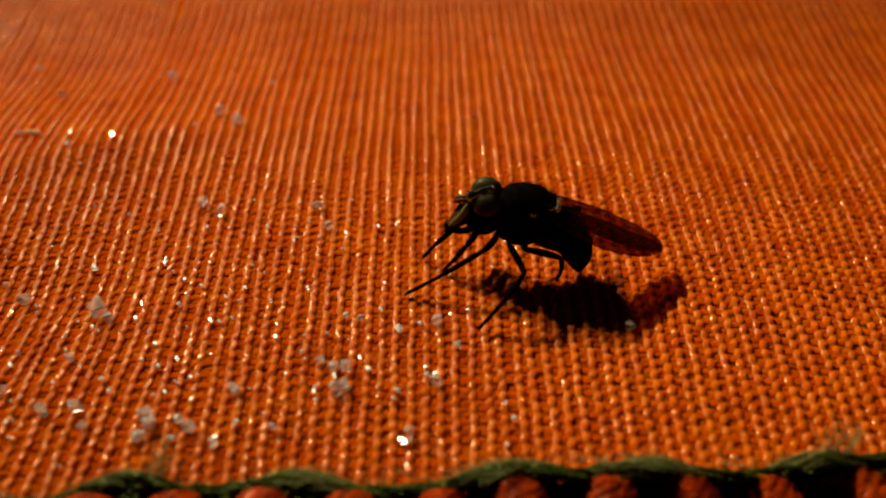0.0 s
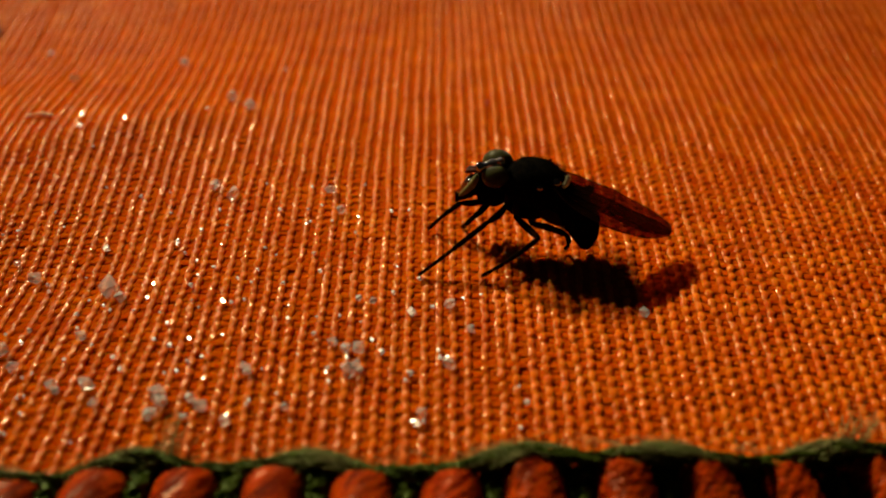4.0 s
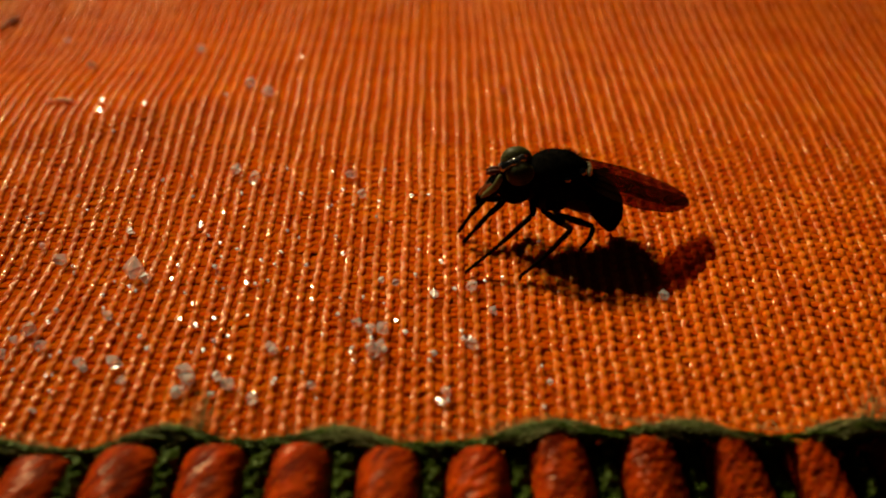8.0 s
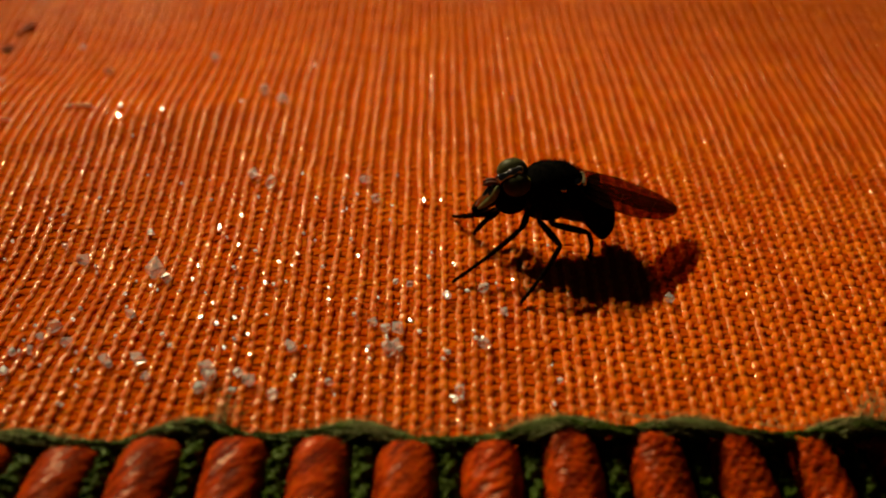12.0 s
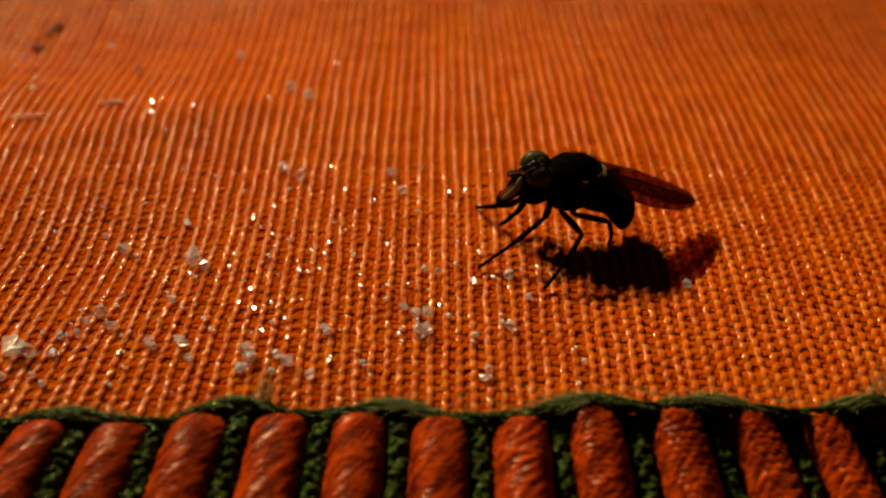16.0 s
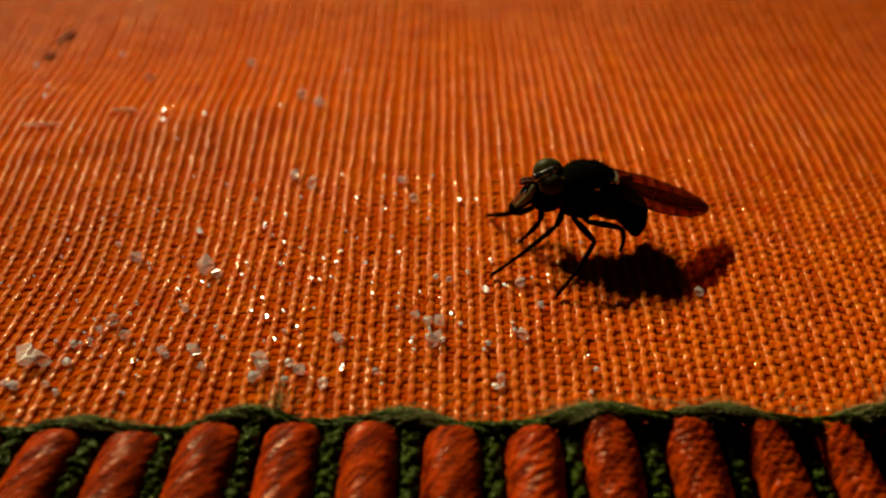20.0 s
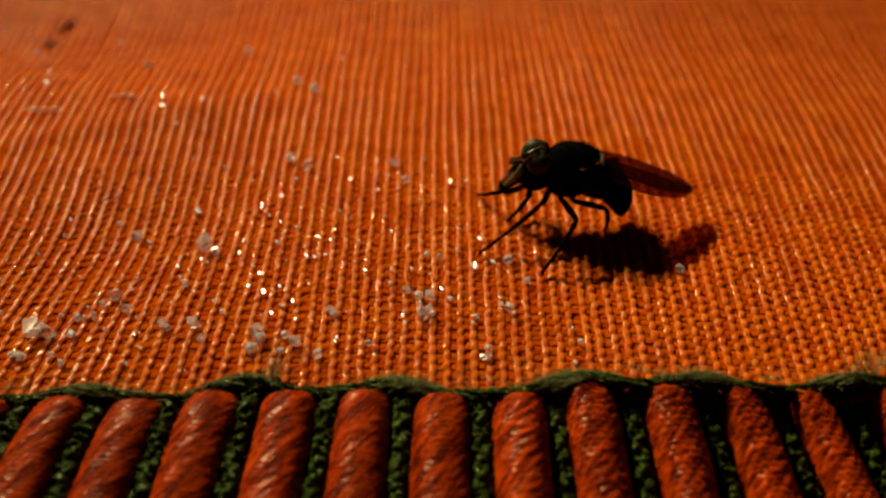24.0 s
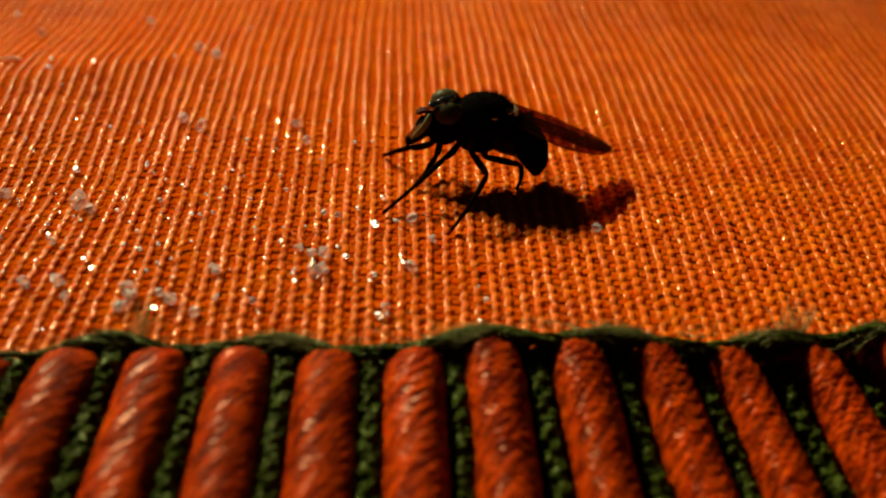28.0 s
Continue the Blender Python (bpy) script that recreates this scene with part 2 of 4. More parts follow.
def tube_arrays(path, radius, sides, close=True):
    """Vertices of a tube along path (n x 3); radius a number or n numbers or n x sides. Returns verts, faces."""
    path = np.asarray(path, dtype=float)
    n = len(path)
    d = np.gradient(path, axis=0)
    d /= np.linalg.norm(d, axis=1)[:, None]
    up = np.array([0.0, 0.0, 1.0]) if abs(d[:, 2]).mean() < 0.8 else np.array([0.0, 1.0, 0.0])
    u = np.cross(up, d)
    u /= np.linalg.norm(u, axis=1)[:, None]
    v = np.cross(d, u)
    a = np.linspace(0, 2 * np.pi, sides, endpoint=False)
    r = np.asarray(radius, dtype=float)
    r = np.broadcast_to(r[:, None] if r.ndim == 1 else r, (n, sides))
    verts = path[:, None, :] + r[..., None] * (np.cos(a)[None, :, None] * u[:, None, :] + np.sin(a)[None, :, None] * v[:, None, :])
    i, j = np.meshgrid(np.arange(n - 1), np.arange(sides), indexing="ij")
    k = (j + 1) % sides
    faces = np.stack([i * sides + j, i * sides + k, (i + 1) * sides + k, (i + 1) * sides + j], -1).reshape(-1, 4).tolist()
    if close:
        faces.append(list(range(sides))[::-1])
        faces.append([(n - 1) * sides + s for s in range(sides)])
    return verts.reshape(-1, 3), faces


def bm_tube(path, radius, sides=10):
    verts, faces = tube_arrays(path, radius, sides)
    bm = bmesh.new()
    vs = [bm.verts.new(v) for v in verts]
    for f in faces:
        bm.faces.new([vs[i] for i in f])
    return bm


def bm_ball(centre, radii, turn=(0, 0, 0), sub=3, wob=0.0):
    bm = bmesh.new()
    bmesh.ops.create_icosphere(bm, subdivisions=sub, radius=1.0)
    m = pose(*centre, *turn) @ Matrix.Diagonal((*radii, 1))
    for v in bm.verts:
        if wob:
            v.co *= 1 + wob * noise.noise(v.co * 2.3)
        v.co = m @ v.co
    return bm


def spline(points, n):
    """Catmull-Rom through the points."""
    p = np.asarray(points, dtype=float)
    p = np.vstack([2 * p[0] - p[1], p, 2 * p[-1] - p[-2]])
    s = np.linspace(0, len(p) - 3 - 1e-9, n)
    i = s.astype(int)
    t = (s - i)[:, None]
    a, b, c, d = p[i], p[i + 1], p[i + 2], p[i + 3]
    return 0.5 * (2 * b + (c - a) * t + (2 * a - 5 * b + 4 * c - d) * t ** 2 + (3 * b - a - 3 * c + d) * t ** 3)


def wave(x, seed):
    """A smooth wander of about unit size."""
    g = np.random.RandomState(seed)
    return sum(np.sin(x * f * (0.8 + 0.4 * g.rand()) + g.rand() * 6.28) * w for f, w in ((0.7, 0.5), (1.7, 0.35), (4.1, 0.2), (9.0, 0.1)))


def cloth_z(x, y):
    """The cloth's gentle swell, and the crease at one side beyond which it falls away."""
    z = 0.029 - 0.008 * x + 0.049 * y - 0.006 * x * x - 0.019 * y * y
    z = z + 0.07 * np.exp(-((x + 3.1) / 0.9) ** 2 - ((y - 2.2) / 0.6) ** 2) - 0.065 * np.exp(-((x + 3.3) / 0.8) ** 2 - ((y - 0.1) / 0.7) ** 2)
    drop = 0.20 / (1 + np.exp((x + 3.0) * 2.2)) / (1 + np.exp(-(y - 3.4) * 2.5))
    fold = 0.018 * np.exp(-((y - 2.05 - 0.35 * (x + 3.3)) / 0.22) ** 2) / (1 + np.exp((x + 2.4) * 3.5))
    under = np.maximum(edge_y(x) - 0.02 - y, 0)
    return np.log1p(np.exp((z + 0.16) * 25)) / 25 - 0.16 - drop + fold - fall(x, under) - 0.22 * (1 - np.exp(-under / 0.08))


def edge_z(x):
    """Height of the border: it arches up and falls away to one side."""
    x = np.asarray(x, dtype=float)
    return 0.125 + 0.155 * np.exp(-((x - 0.4) / np.where(x < 0.4, 1.1, 1.05)) ** 2) - 0.06 / (1 + np.exp(-(x - 2.0) * 2.5))


PADS = {-4.2: 1.0, -2.95: 0.7, -2.05: 1.0, -1.08: 0.8, 0.02: 0.5, 0.85: 0.35, 1.88: 0.8, 2.5: 1.0, 3.3: 1.0, 4.0: 1.0}


def pads(x):
    """Where the edging bulges: about every second rib."""
    return sum(h * np.exp(-((x - c) / 0.24) ** 2) for c, h in PADS.items())


def edge_y(x):
    """The line of the edging, which swings back where the border falls away."""
    sweep = np.log1p(np.exp((x - 1.2) * 3)) / 3
    return -1.635 - 0.07 * np.exp(-((x + 0.45) / 0.5) ** 2) - 0.03 / (1 + np.exp(-(x + 0.2) * 4)) + 0.20 * sweep + 0.062 * pads(x) - 0.12 / (1 + np.exp((x + 2.30) * 8)) - 0.03 / (1 + np.exp(-(x + 2.4) * 6)) + 0.008 * wave(x, 3)


def fall(x, down):
    """How far the border has dropped at a distance from its edge, more to one side."""
    slope = 0.25 + 0.38 / (1 + np.exp(-(x + 0.2) * 2.5))
    return 0.55 * (1 - np.exp(-slope * down / 0.55))


# ---- table and cloth ----
def table():
    bm = bmesh.new()
    bmesh.ops.create_cube(bm, size=1.0)
    bmesh.ops.scale(bm, vec=(60, 50, 2.5), verts=bm.verts)
    bmesh.ops.translate(bm, vec=(0, 6, -1.25 - 0.72), verts=bm.verts)
    bmesh.ops.bevel(bm, geom=bm.edges[:], offset=0.3, segments=3, affect="EDGES")
    bmesh.ops.scale(bm, vec=(CM, CM, CM), verts=bm.verts)
    me = bpy.data.meshes.new("table_top")
    bm.to_mesh(me)
    bm.free()
    me.materials.append(WOOD)
    tagged(new("table_top", me), "plain brown wooden table top under the cloth", "table", kind="structure")


table()

PITCH, STEP = 0.0955, 0.046
WARPS = np.arange(-68, 69) * PITCH
WEFTS = np.arange(-1.95, 7.2, STEP)


def fan(x, y):
    """The warp spreads a little towards the far side, and slants near one corner."""
    near = 0.45 - np.log1p(np.exp((0.1 - y) * 4)) / 4
    return x + 0.028 * (x + 0.3) * y * np.clip(np.abs(x) / 3, 0, 1) + 0.15 * 1.2 * np.tanh(np.clip(-1.7 - x, 0, 9) / 1.2) * near


def crossing(x, y):
    """How far warp and weft change places at each crossing: little at one side, fully at the other."""
    return 0.30 + 0.22 / (1 + np.exp(-(x - 0.7 - 0.5 * wave(y, 77)) * 1.8))


def flattened(z, middle, sides, share):
    """Presses a round thread flat: heights z about its middle line."""
    m = np.repeat(middle, sides)
    return m + (z - m) * share


def cloth():
    base = new("cloth")
    tagged(base, "bright orange coarse plain-woven cotton cloth on the table", "cloth")
    # a thin lining closes the gaps between the threads
    gx, gy = np.meshgrid(np.linspace(-7, 7, 57), np.linspace(-2.0, 7.3, 39))
    gz = cloth_z(gx, gy) - 0.0155
    v = np.stack([gx, gy, gz], -1).reshape(-1, 3)
    low = v - np.array([0, 0, 0.02])
    nx, ny, k = 57, 39, 57 * 39
    faces = []
    for j in range(ny - 1):
        for i in range(nx - 1):
            a = j * nx + i
            faces.append((a, a + 1, a + 1 + nx, a + nx))
            faces.append((k + a + nx, k + a + 1 + nx, k + a + 1, k + a))
    hung("lining", mesh_from("lining", np.vstack([v, low]) * CM, faces, WEFT), base)
    g = np.random.RandomState(5)
    per = 6
    ys = np.arange(len(WEFTS) * per) * (STEP / per) + WEFTS[0]
    for i, x0 in enumerate(WARPS):
        x = fan(x0 + 0.010 * wave(ys, 100 + i) + 0.006 * wave(ys * 4, 1700 + i // 2), ys)
        ph = np.pi * (ys - WEFTS[0]) / STEP + np.pi * i
        over = np.cos(ph)
        loose = crossing(x, ys)
        beat = np.interp(ys, WEFTS, g.uniform(0.6, 1.4, len(WEFTS)))
        x = x + np.interp(ys, WEFTS, g.normal(0, 0.0035, len(WEFTS))) + 0.005 * loose * np.sin(ph)
        z = cloth_z(x, ys) + 0.0080 * loose * beat * over + 0.003 * wave(ys * 3, 300 + i)
        r = 0.0262 * (1 + 0.10 * wave(ys * 2.5, 500 + i) + (0.04 + 0.15 * loose) * beat * over + 0.08 * wave(ys * 9, 700 + i))
        verts, faces = tube_arrays(np.stack([x, ys, z], 1), r, 10)
        verts[:, 2] = flattened(verts[:, 2], z, 10, 0.48)
        hung("thread", mesh_from("thread", verts * CM, faces, WARP), base)
    per = 5
    xs = np.arange(len(WARPS) * per) * (PITCH / per) + WARPS[0]
    for j, y0 in enumerate(WEFTS):
        x = fan(xs, y0)
        loose = crossing(x, y0)
        ph = np.pi * (xs - WARPS[0]) / PITCH + np.pi * j
        y = y0 + (0.004 if j % 2 else -0.004) + 0.006 * wave(xs, 900 + j) + np.interp(xs, WARPS, g.normal(0, 0.005, len(WARPS)))
        sag = np.interp(xs, WARPS, g.normal(0, 0.0035, len(WARPS)))
        z = cloth_z(x, y) - 0.0065 - (0.003 if j % 2 else 0.0) - 0.008 * loose * np.cos(ph) + sag
        r = 0.0330 * (1 + 0.12 * wave(xs * 2, 1300 + j) + 0.10 * wave(xs * 9, 1500 + j))
        verts, faces = tube_arrays(np.stack([x, y, z], 1), r, 8)
        verts[:, 2] = flattened(verts[:, 2], z, 8, 0.19)
        hung("thread", mesh_from("thread", verts * CM, faces, WEFT), base)


cloth()


# ---- the ribbed border ----
RIBS = [-2.675, -2.22, -1.73, -1.26, -0.78, -0.318, 0.125, 0.60, 1.065, 1.52, 2.05]
RIBS = [RIBS[0] - 0.46 * k for k in range(5, 0, -1)] + RIBS + [RIBS[-1] + 0.46 * k for k in range(1, 6)]


def rib(x0, seed, base):
    """A thick cord, its fine strands laid slantwise, that tucks in under the edging and rolls over towards one side."""
    n, sides, length = 340, 44, 2.3
    steep = 1 / (1 + math.exp(-(x0 + 0.4) * 2.5))
    half, tall = 0.204, 0.150 + 0.130 * steep
    start = float(edge_y(x0)) + 0.035
    down = np.linspace(0, 1, n) ** 1.15 * length
    ys = start - down
    drop = fall(x0, down)
    x = x0 + 0.012 * wave(ys * 1.5, seed) + 0.03 * max(x0, 0) * down + (x0 + 0.61) * drop / 4.05
    a = np.linspace(0, 2 * np.pi, sides, endpoint=False)
    swell = np.array([[noise.noise(Vector((q * 2.0, seed * 3.7, math.cos(w) * 1.5))) for w in a] for q in ys])
    fine = np.array([[noise.noise(Vector((q * 11, seed * 1.7 + math.sin(w) * 2.5, math.cos(w) * 3.5))) for w in a] for q in ys])
    along_strand = np.pi * (ys[:, None] + 1.15 * half * a[None, :]) / 0.075 + 1.8 * swell + 1.1 * fine
    strand_relief = np.abs(np.sin(along_strand)) ** 0.8
    grow = 0.88 + (0.02 + (0.055 + 0.03 * steep) * np.clip(np.sin(a - 0.3), 0, 1) ** 1.5)[None, :] * strand_relief + 0.06 * swell + 0.015 * fine
    tuck = np.sqrt(1 - (1 - np.clip(down / 0.05, 0, 1)) ** 2)[:, None]
    c, q = np.cos(a)[None, :], np.sin(a)[None, :]
    px = x[:, None] + half * np.sign(c) * np.abs(c) ** 0.9 * grow * (0.78 + 0.22 * tuck)
    v = np.where(q > 0, tall * np.abs(q) * grow * (0.40 + 0.60 * tuck), 0.05 * q)
    pz = edge_z(px) - tall - (drop + 0.10 * np.exp(-down / 0.15))[:, None] + v
    verts = np.stack([px, np.broadcast_to(ys[:, None], px.shape), pz], -1).reshape(-1, 3)
    faces = tube_arrays(np.stack([x, ys, 0 * ys], 1), 0.1, sides)[1]
    hung("rib", mesh_from("rib", verts * CM, faces, CORD), base, "rust-red twisted cord rib")


def green_cord(x0, seed, base):
    """A rough, knotty cord in the groove between two ribs."""
    n, sides = 320, 24
    start = float(edge_y(x0)) + 0.02
    down = np.linspace(0, 1, n) * 2.3
    ys = start - down
    drop = fall(x0, down)
    x = x0 + 0.010 * wave(ys * 1.5, seed) + 0.03 * max(x0, 0) * down + (x0 + 0.61) * drop / 4.05
    z = edge_z(x0) - 0.128 - 0.09 / (1 + np.exp(-(x0 + 0.4) * 2.5)) - drop - 0.05 * np.exp(-down / 0.15) + 0.012 * wave(ys * 5, seed + 5)
    a = np.linspace(0, 2 * np.pi, sides, endpoint=False)
    knots = np.array([[noise.noise(Vector((y * 26, seed * 2.1 + math.cos(w) * 1.4, math.sin(w) * 1.4))) for w in a] for y in ys])
    specks = np.array([[noise.noise(Vector((y * 48, seed * 1.3 + math.cos(w) * 2.6, math.sin(w) * 2.6))) for w in a] for y in ys])
    lobes = np.abs(np.sin(1.5 * a[None, :] + 24 * ys[:, None] + 1.6 * knots))
    verts, faces = tube_arrays(np.stack([x, ys, z], 1), 0.061 * (0.62 + 0.35 * lobes + 0.55 * knots + 0.4 * specks), sides)
    hung("green_cord", mesh_from("green_cord", verts * CM, faces, GREEN), base, "dark green cord")


def fibres(rows, radius):
    """Many thin fibres, each a path of points, as one mesh."""
    vs, fs, count = [], [], 0
    for path in rows:
        verts, faces = tube_arrays(path, radius, 3, False)
        fs += [[q + count for q in f] for f in faces]
        vs.append(verts)
        count += len(verts)
    return np.vstack(vs) * CM, fs


def border():
    base = tagged(new("ribbed_border"), "ribbed rust-red border with dark green cords between the ribs", "trim")
    for i, x0 in enumerate(RIBS):
        rib(x0, 20 + i, base)
    # an added band under the ribs, darkened to stand for shade in the gaps
    gx = np.linspace(RIBS[0], RIBS[-1], 120)
    ways = ((0.04, 0.33), (0.03, 0.23), (-0.25, 0.24), (-0.6, 0.25), (-1.2, 0.26), (-2.2, 0.27), (-2.25, 0.36), (-1.2, 0.36), (-0.6, 0.36), (0.04, 0.40))
    ring = [np.stack([gx, edge_y(gx) + o, edge_z(gx) - d - fall(gx, max(-o, 0))], 1) for o, d in ways]
    fc = [(p * 120 + k, p * 120 + k + 1, (p + 1) % 10 * 120 + k + 1, (p + 1) % 10 * 120 + k) for p in range(10) for k in range(119)]
    hung("backing", mesh_from("backing", np.vstack(ring) * CM, fc, BACKING), base, "dark green band added to fill the shaded gaps between the ribs")
    for i, (a, c) in enumerate(zip(RIBS, RIBS[1:])):
        green_cord((a + c) / 2 - 0.005, 70 + i, base)
    # the edging: strands that wind along the top of the ribs
    xs = np.linspace(RIBS[0], RIBS[-1], 1100)
    for k in range(10):
        lump = pads(xs)
        low = k > 5
        ph = 2 * np.pi * xs / (0.62 if low else 0.94) + k * 1.26 + 0.9 * wave(xs * 2.2, 30 + k)
        y = edge_y(xs) + (0.045 if low else 0.035) + 0.024 * np.cos(ph) + 0.012 * wave(xs * 3.3, 40 + k)
        z = edge_z(xs) - (0.19 if low else 0.135) + 0.030 * np.sin(ph) + 0.035 * lump - 0.02 + 0.012 * wave(xs * 3.3, 50 + k)
        sides = 10
        lumps = np.array([[noise.noise(Vector((q * 22, k * 5.3, w * 1.3))) for w in range(sides)] for q in xs])
        r = 0.023 * (0.62 + 0.5 * lump + 0.25 * wave(xs * 2.4, 60 + k))[:, None] * (1 + 0.9 * lumps)
        verts, faces = tube_arrays(np.stack([xs, y, z], 1), r, sides)
        hung("edge_strand", mesh_from("edge_strand", verts * CM, faces, EDGE), base, "dark green edging strand")
    # longer stitches float over pairs of ribs, with combed-out fibres on them
    g = np.random.RandomState(9)
    rows = []
    for middle in PADS:
        for k in range(6):
            reach = g.uniform(0.20, 0.34)
            at = middle + g.normal(0, 0.05)
            t = np.linspace(-1, 1, 24)
            fx = at + reach * t
            fy = edge_y(fx) + 0.020 + 0.012 * k + 0.020 * (1 - t ** 2) + 0.006 * wave(fx * 6, 300 + k)
            fz = edge_z(fx) - 0.162 + 0.055 * (1 - t ** 2) - 0.004 * abs(k - 2) + 0.006 * wave(fx * 6, 320 + k)
            lumps = np.array([[noise.noise(Vector((q * 20, middle + k, w * 1.3))) for w in range(8)] for q in fx])
            verts, faces = tube_arrays(np.stack([fx, fy, fz], 1), 0.0135 * (1 + 0.5 * lumps), 8)
            hung("edge_stitch", mesh_from("edge_stitch", verts * CM, faces, STITCH), base, "green stitch along the edging, paled for light on its top")
        for _ in range(55):
            long = g.uniform(0.08, 0.30)
            at = middle + g.normal(0, 0.13)
            t = np.linspace(-0.5, 0.5, 8) * long
            fx = at + t
            near = np.exp(-((fx - middle) / 0.22) ** 2)
            fy = edge_y(fx) + 0.045 + g.normal(0, 0.030) + 0.25 * g.normal() * t + 0.6 * g.normal() * t ** 2
            fz = edge_z(fx) - 0.130 + 0.036 * near + abs(g.normal(0, 0.012)) + 0.12 * g.normal() * t - 0.6 * t ** 2
            rows.append(np.stack([fx, fy, fz], 1))
    for middle in (-1.86, 1.95):
        for _ in range(34):
            t = np.linspace(0, 1, 8)[:, None]
            foot = np.array([middle + g.normal(0, 0.05), 0.0, 0.0])
            foot[1:] = edge_y(foot[0]) + 0.06, edge_z(foot[0]) - 0.10
            rows.append(foot + np.array([g.normal(0.03, 0.05), abs(g.normal(0.12, 0.05)), abs(g.normal(0.10, 0.05))]) * t + g.normal(0, 0.02, 3) * t ** 2)
    for _ in range(240):
        x = g.uniform(RIBS[0], RIBS[-1])
        way = np.array([g.normal(0, 1.0), abs(g.normal(0.35, 0.3)), g.normal(0.25, 0.3)])
        s = np.linspace(0, 1, 8)[:, None] * g.uniform(0.04, 0.13)
        path = np.array([x, edge_y(x) + 0.05, edge_z(x) - 0.09]) + way * s + g.normal(0, 1.5, 3) * s ** 2
        path[:, 2] = np.maximum(path[:, 2], cloth_z(path[:, 0], path[:, 1]) + 0.03)
        rows.append(path)
    verts, faces = fibres(rows, 0.0019)
    tagged(hung("fuzz", mesh_from("fuzz", verts, faces, FUZZ), base, "loose pale green fuzz along the edge"), kind="stuff")


border()


# ---- the fly ----
def fly_hairs(rng, count, centre, radii, length, base, name, up_only=True):
    vs, fs = [], []
    while len(vs) < count:
        d = rng.normal(size=3)
        d /= np.linalg.norm(d)
        if up_only and d[2] < -0.25:
            continue
        p0 = np.array(centre) + d * np.array(radii) * 0.98
        way = d + np.array([-0.7, 0, 0.1]) + rng.normal(0, 0.25, 3)
        way /= np.linalg.norm(way)
        s = np.linspace(0, 1, 4)[:, None] * length * rng.uniform(0.6, 1.2)
        verts, faces = tube_arrays(p0 + way * s, np.array([0.0022, 0.0018, 0.0012, 0.0004]), 3, False)
        fs += [[q + len(vs) * len(verts) for q in f] for f in faces]
        vs.append(verts)
    tagged(hung(name, mesh_from(name, np.vstack(vs) * CM, fs, BRISTLE), base), kind="stuff")


def wing(base, side, lift):
    """A folded wing: a thin cambered blade with raised veins."""
    n, w = 26, 9
    s = np.linspace(0, 1, n)
    if side > 0:
        outer = [(-0.12, 0.11), (-0.24, 0.18), (-0.38, 0.20), (-0.505, 0.18), (-0.65, 0.125), (-0.76, 0.068), (-0.87, -0.03), (-0.94, -0.12)]
        inner = [(-0.15, 0.00), (-0.30, -0.05), (-0.50, -0.10), (-0.70, -0.15), (-0.85, -0.185), (-0.93, -0.185), (-0.945, -0.15)]
    else:
        outer = [(-0.13, -0.06), (-0.226, -0.13), (-0.43, -0.205), (-0.56, -0.235), (-0.687, -0.255), (-0.842, -0.262), (-0.915, -0.245), (-0.945, -0.20)]
        inner = [(-0.15, 0.02), (-0.30, 0.06), (-0.50, 0.05), (-0.70, 0.00), (-0.85, -0.07), (-0.92, -0.14), (-0.945, -0.18)]
    blade = lambda line: spline([(x, y, 0.56 + 0.469 * (x + 0.14) - 0.1 * (y - 0.02)) for x, y in line], n)
    front, rear = blade(outer), blade(inner)
    if side < 0:
        # the far wing's outer side is moved along the camera's view to fit its shadow
        front += np.sin(np.pi * s)[:, None] ** 0.7 * np.array([0, -0.055, -0.035])
    k = np.linspace(0, 1, w)[None, :, None]
    top = front[:, None, :] * (1 - k) + rear[:, None, :] * k
    top[..., 2] += lift + 0.010 * np.sin(np.pi * k[..., 0]) + 0.003 * np.sin(s * 22)[:, None]
    v = top.reshape(-1, 3)
    low = v - np.array([0, 0, 0.004])
    m = n * w
    faces = []
    for i in range(n - 1):
        for j in range(w - 1):
            a = i * w + j
            faces.append((a, a + 1, a + 1 + w, a + w))
            faces.append((m + a + w, m + a + 1 + w, m + a + 1, m + a))
    ob = hung("wing", mesh_from("wing", np.vstack([v, low]) * CM, faces, WING), base, "smoky brown half-clear folded wing")
    for row, rad in ((0, 0.0045), (2, 0.002), (4, 0.0024), (6, 0.002), (8, 0.002)):
        line = top[:, row, :] + np.array([0, 0, 0.002])
        hung("vein", mesh_from("vein", tube_arrays(line, np.linspace(rad, rad * 0.5, n), 5)[0] * CM, tube_arrays(line, rad, 5)[1], BELLY), ob, "dark wing vein")
    for i in (9, 15):
        line = top[i, 2:7, :] + np.array([0, 0, 0.002])
        verts, fc = tube_arrays(line, 0.002, 5)
        hung("vein", mesh_from("vein", verts * CM, fc, BELLY), ob, "dark wing vein")


# hip in the body's space, thigh and shin lengths, bend hint
LEGS = {
    "left_front": ((0.17, 0.11, 0.33), 0.20, 0.60, (0.2, 0.6, -0.1)),
    "left_middle": ((0.09, 0.15, 0.28), 0.36, 0.474, (-0.77, -0.1, 0.63)),
    "left_hind": ((-0.009, 0.096, 0.215), 0.27, 0.18, (-0.98, 0.17, 0.09)),
    "right_front": ((0.366, -0.07, 0.22), 0.20, 0.308, (0.69, 0.71, 0.14)),
    "right_middle": ((0.33, -0.10, 0.25), 0.29, 0.256, (-0.56, 0.02, 0.83)),
    "right_hind": ((-0.05, -0.13, 0.31), 0.33, 0.40, (-1.0, -0.3, 0.5)),
}
leg_parts = {}


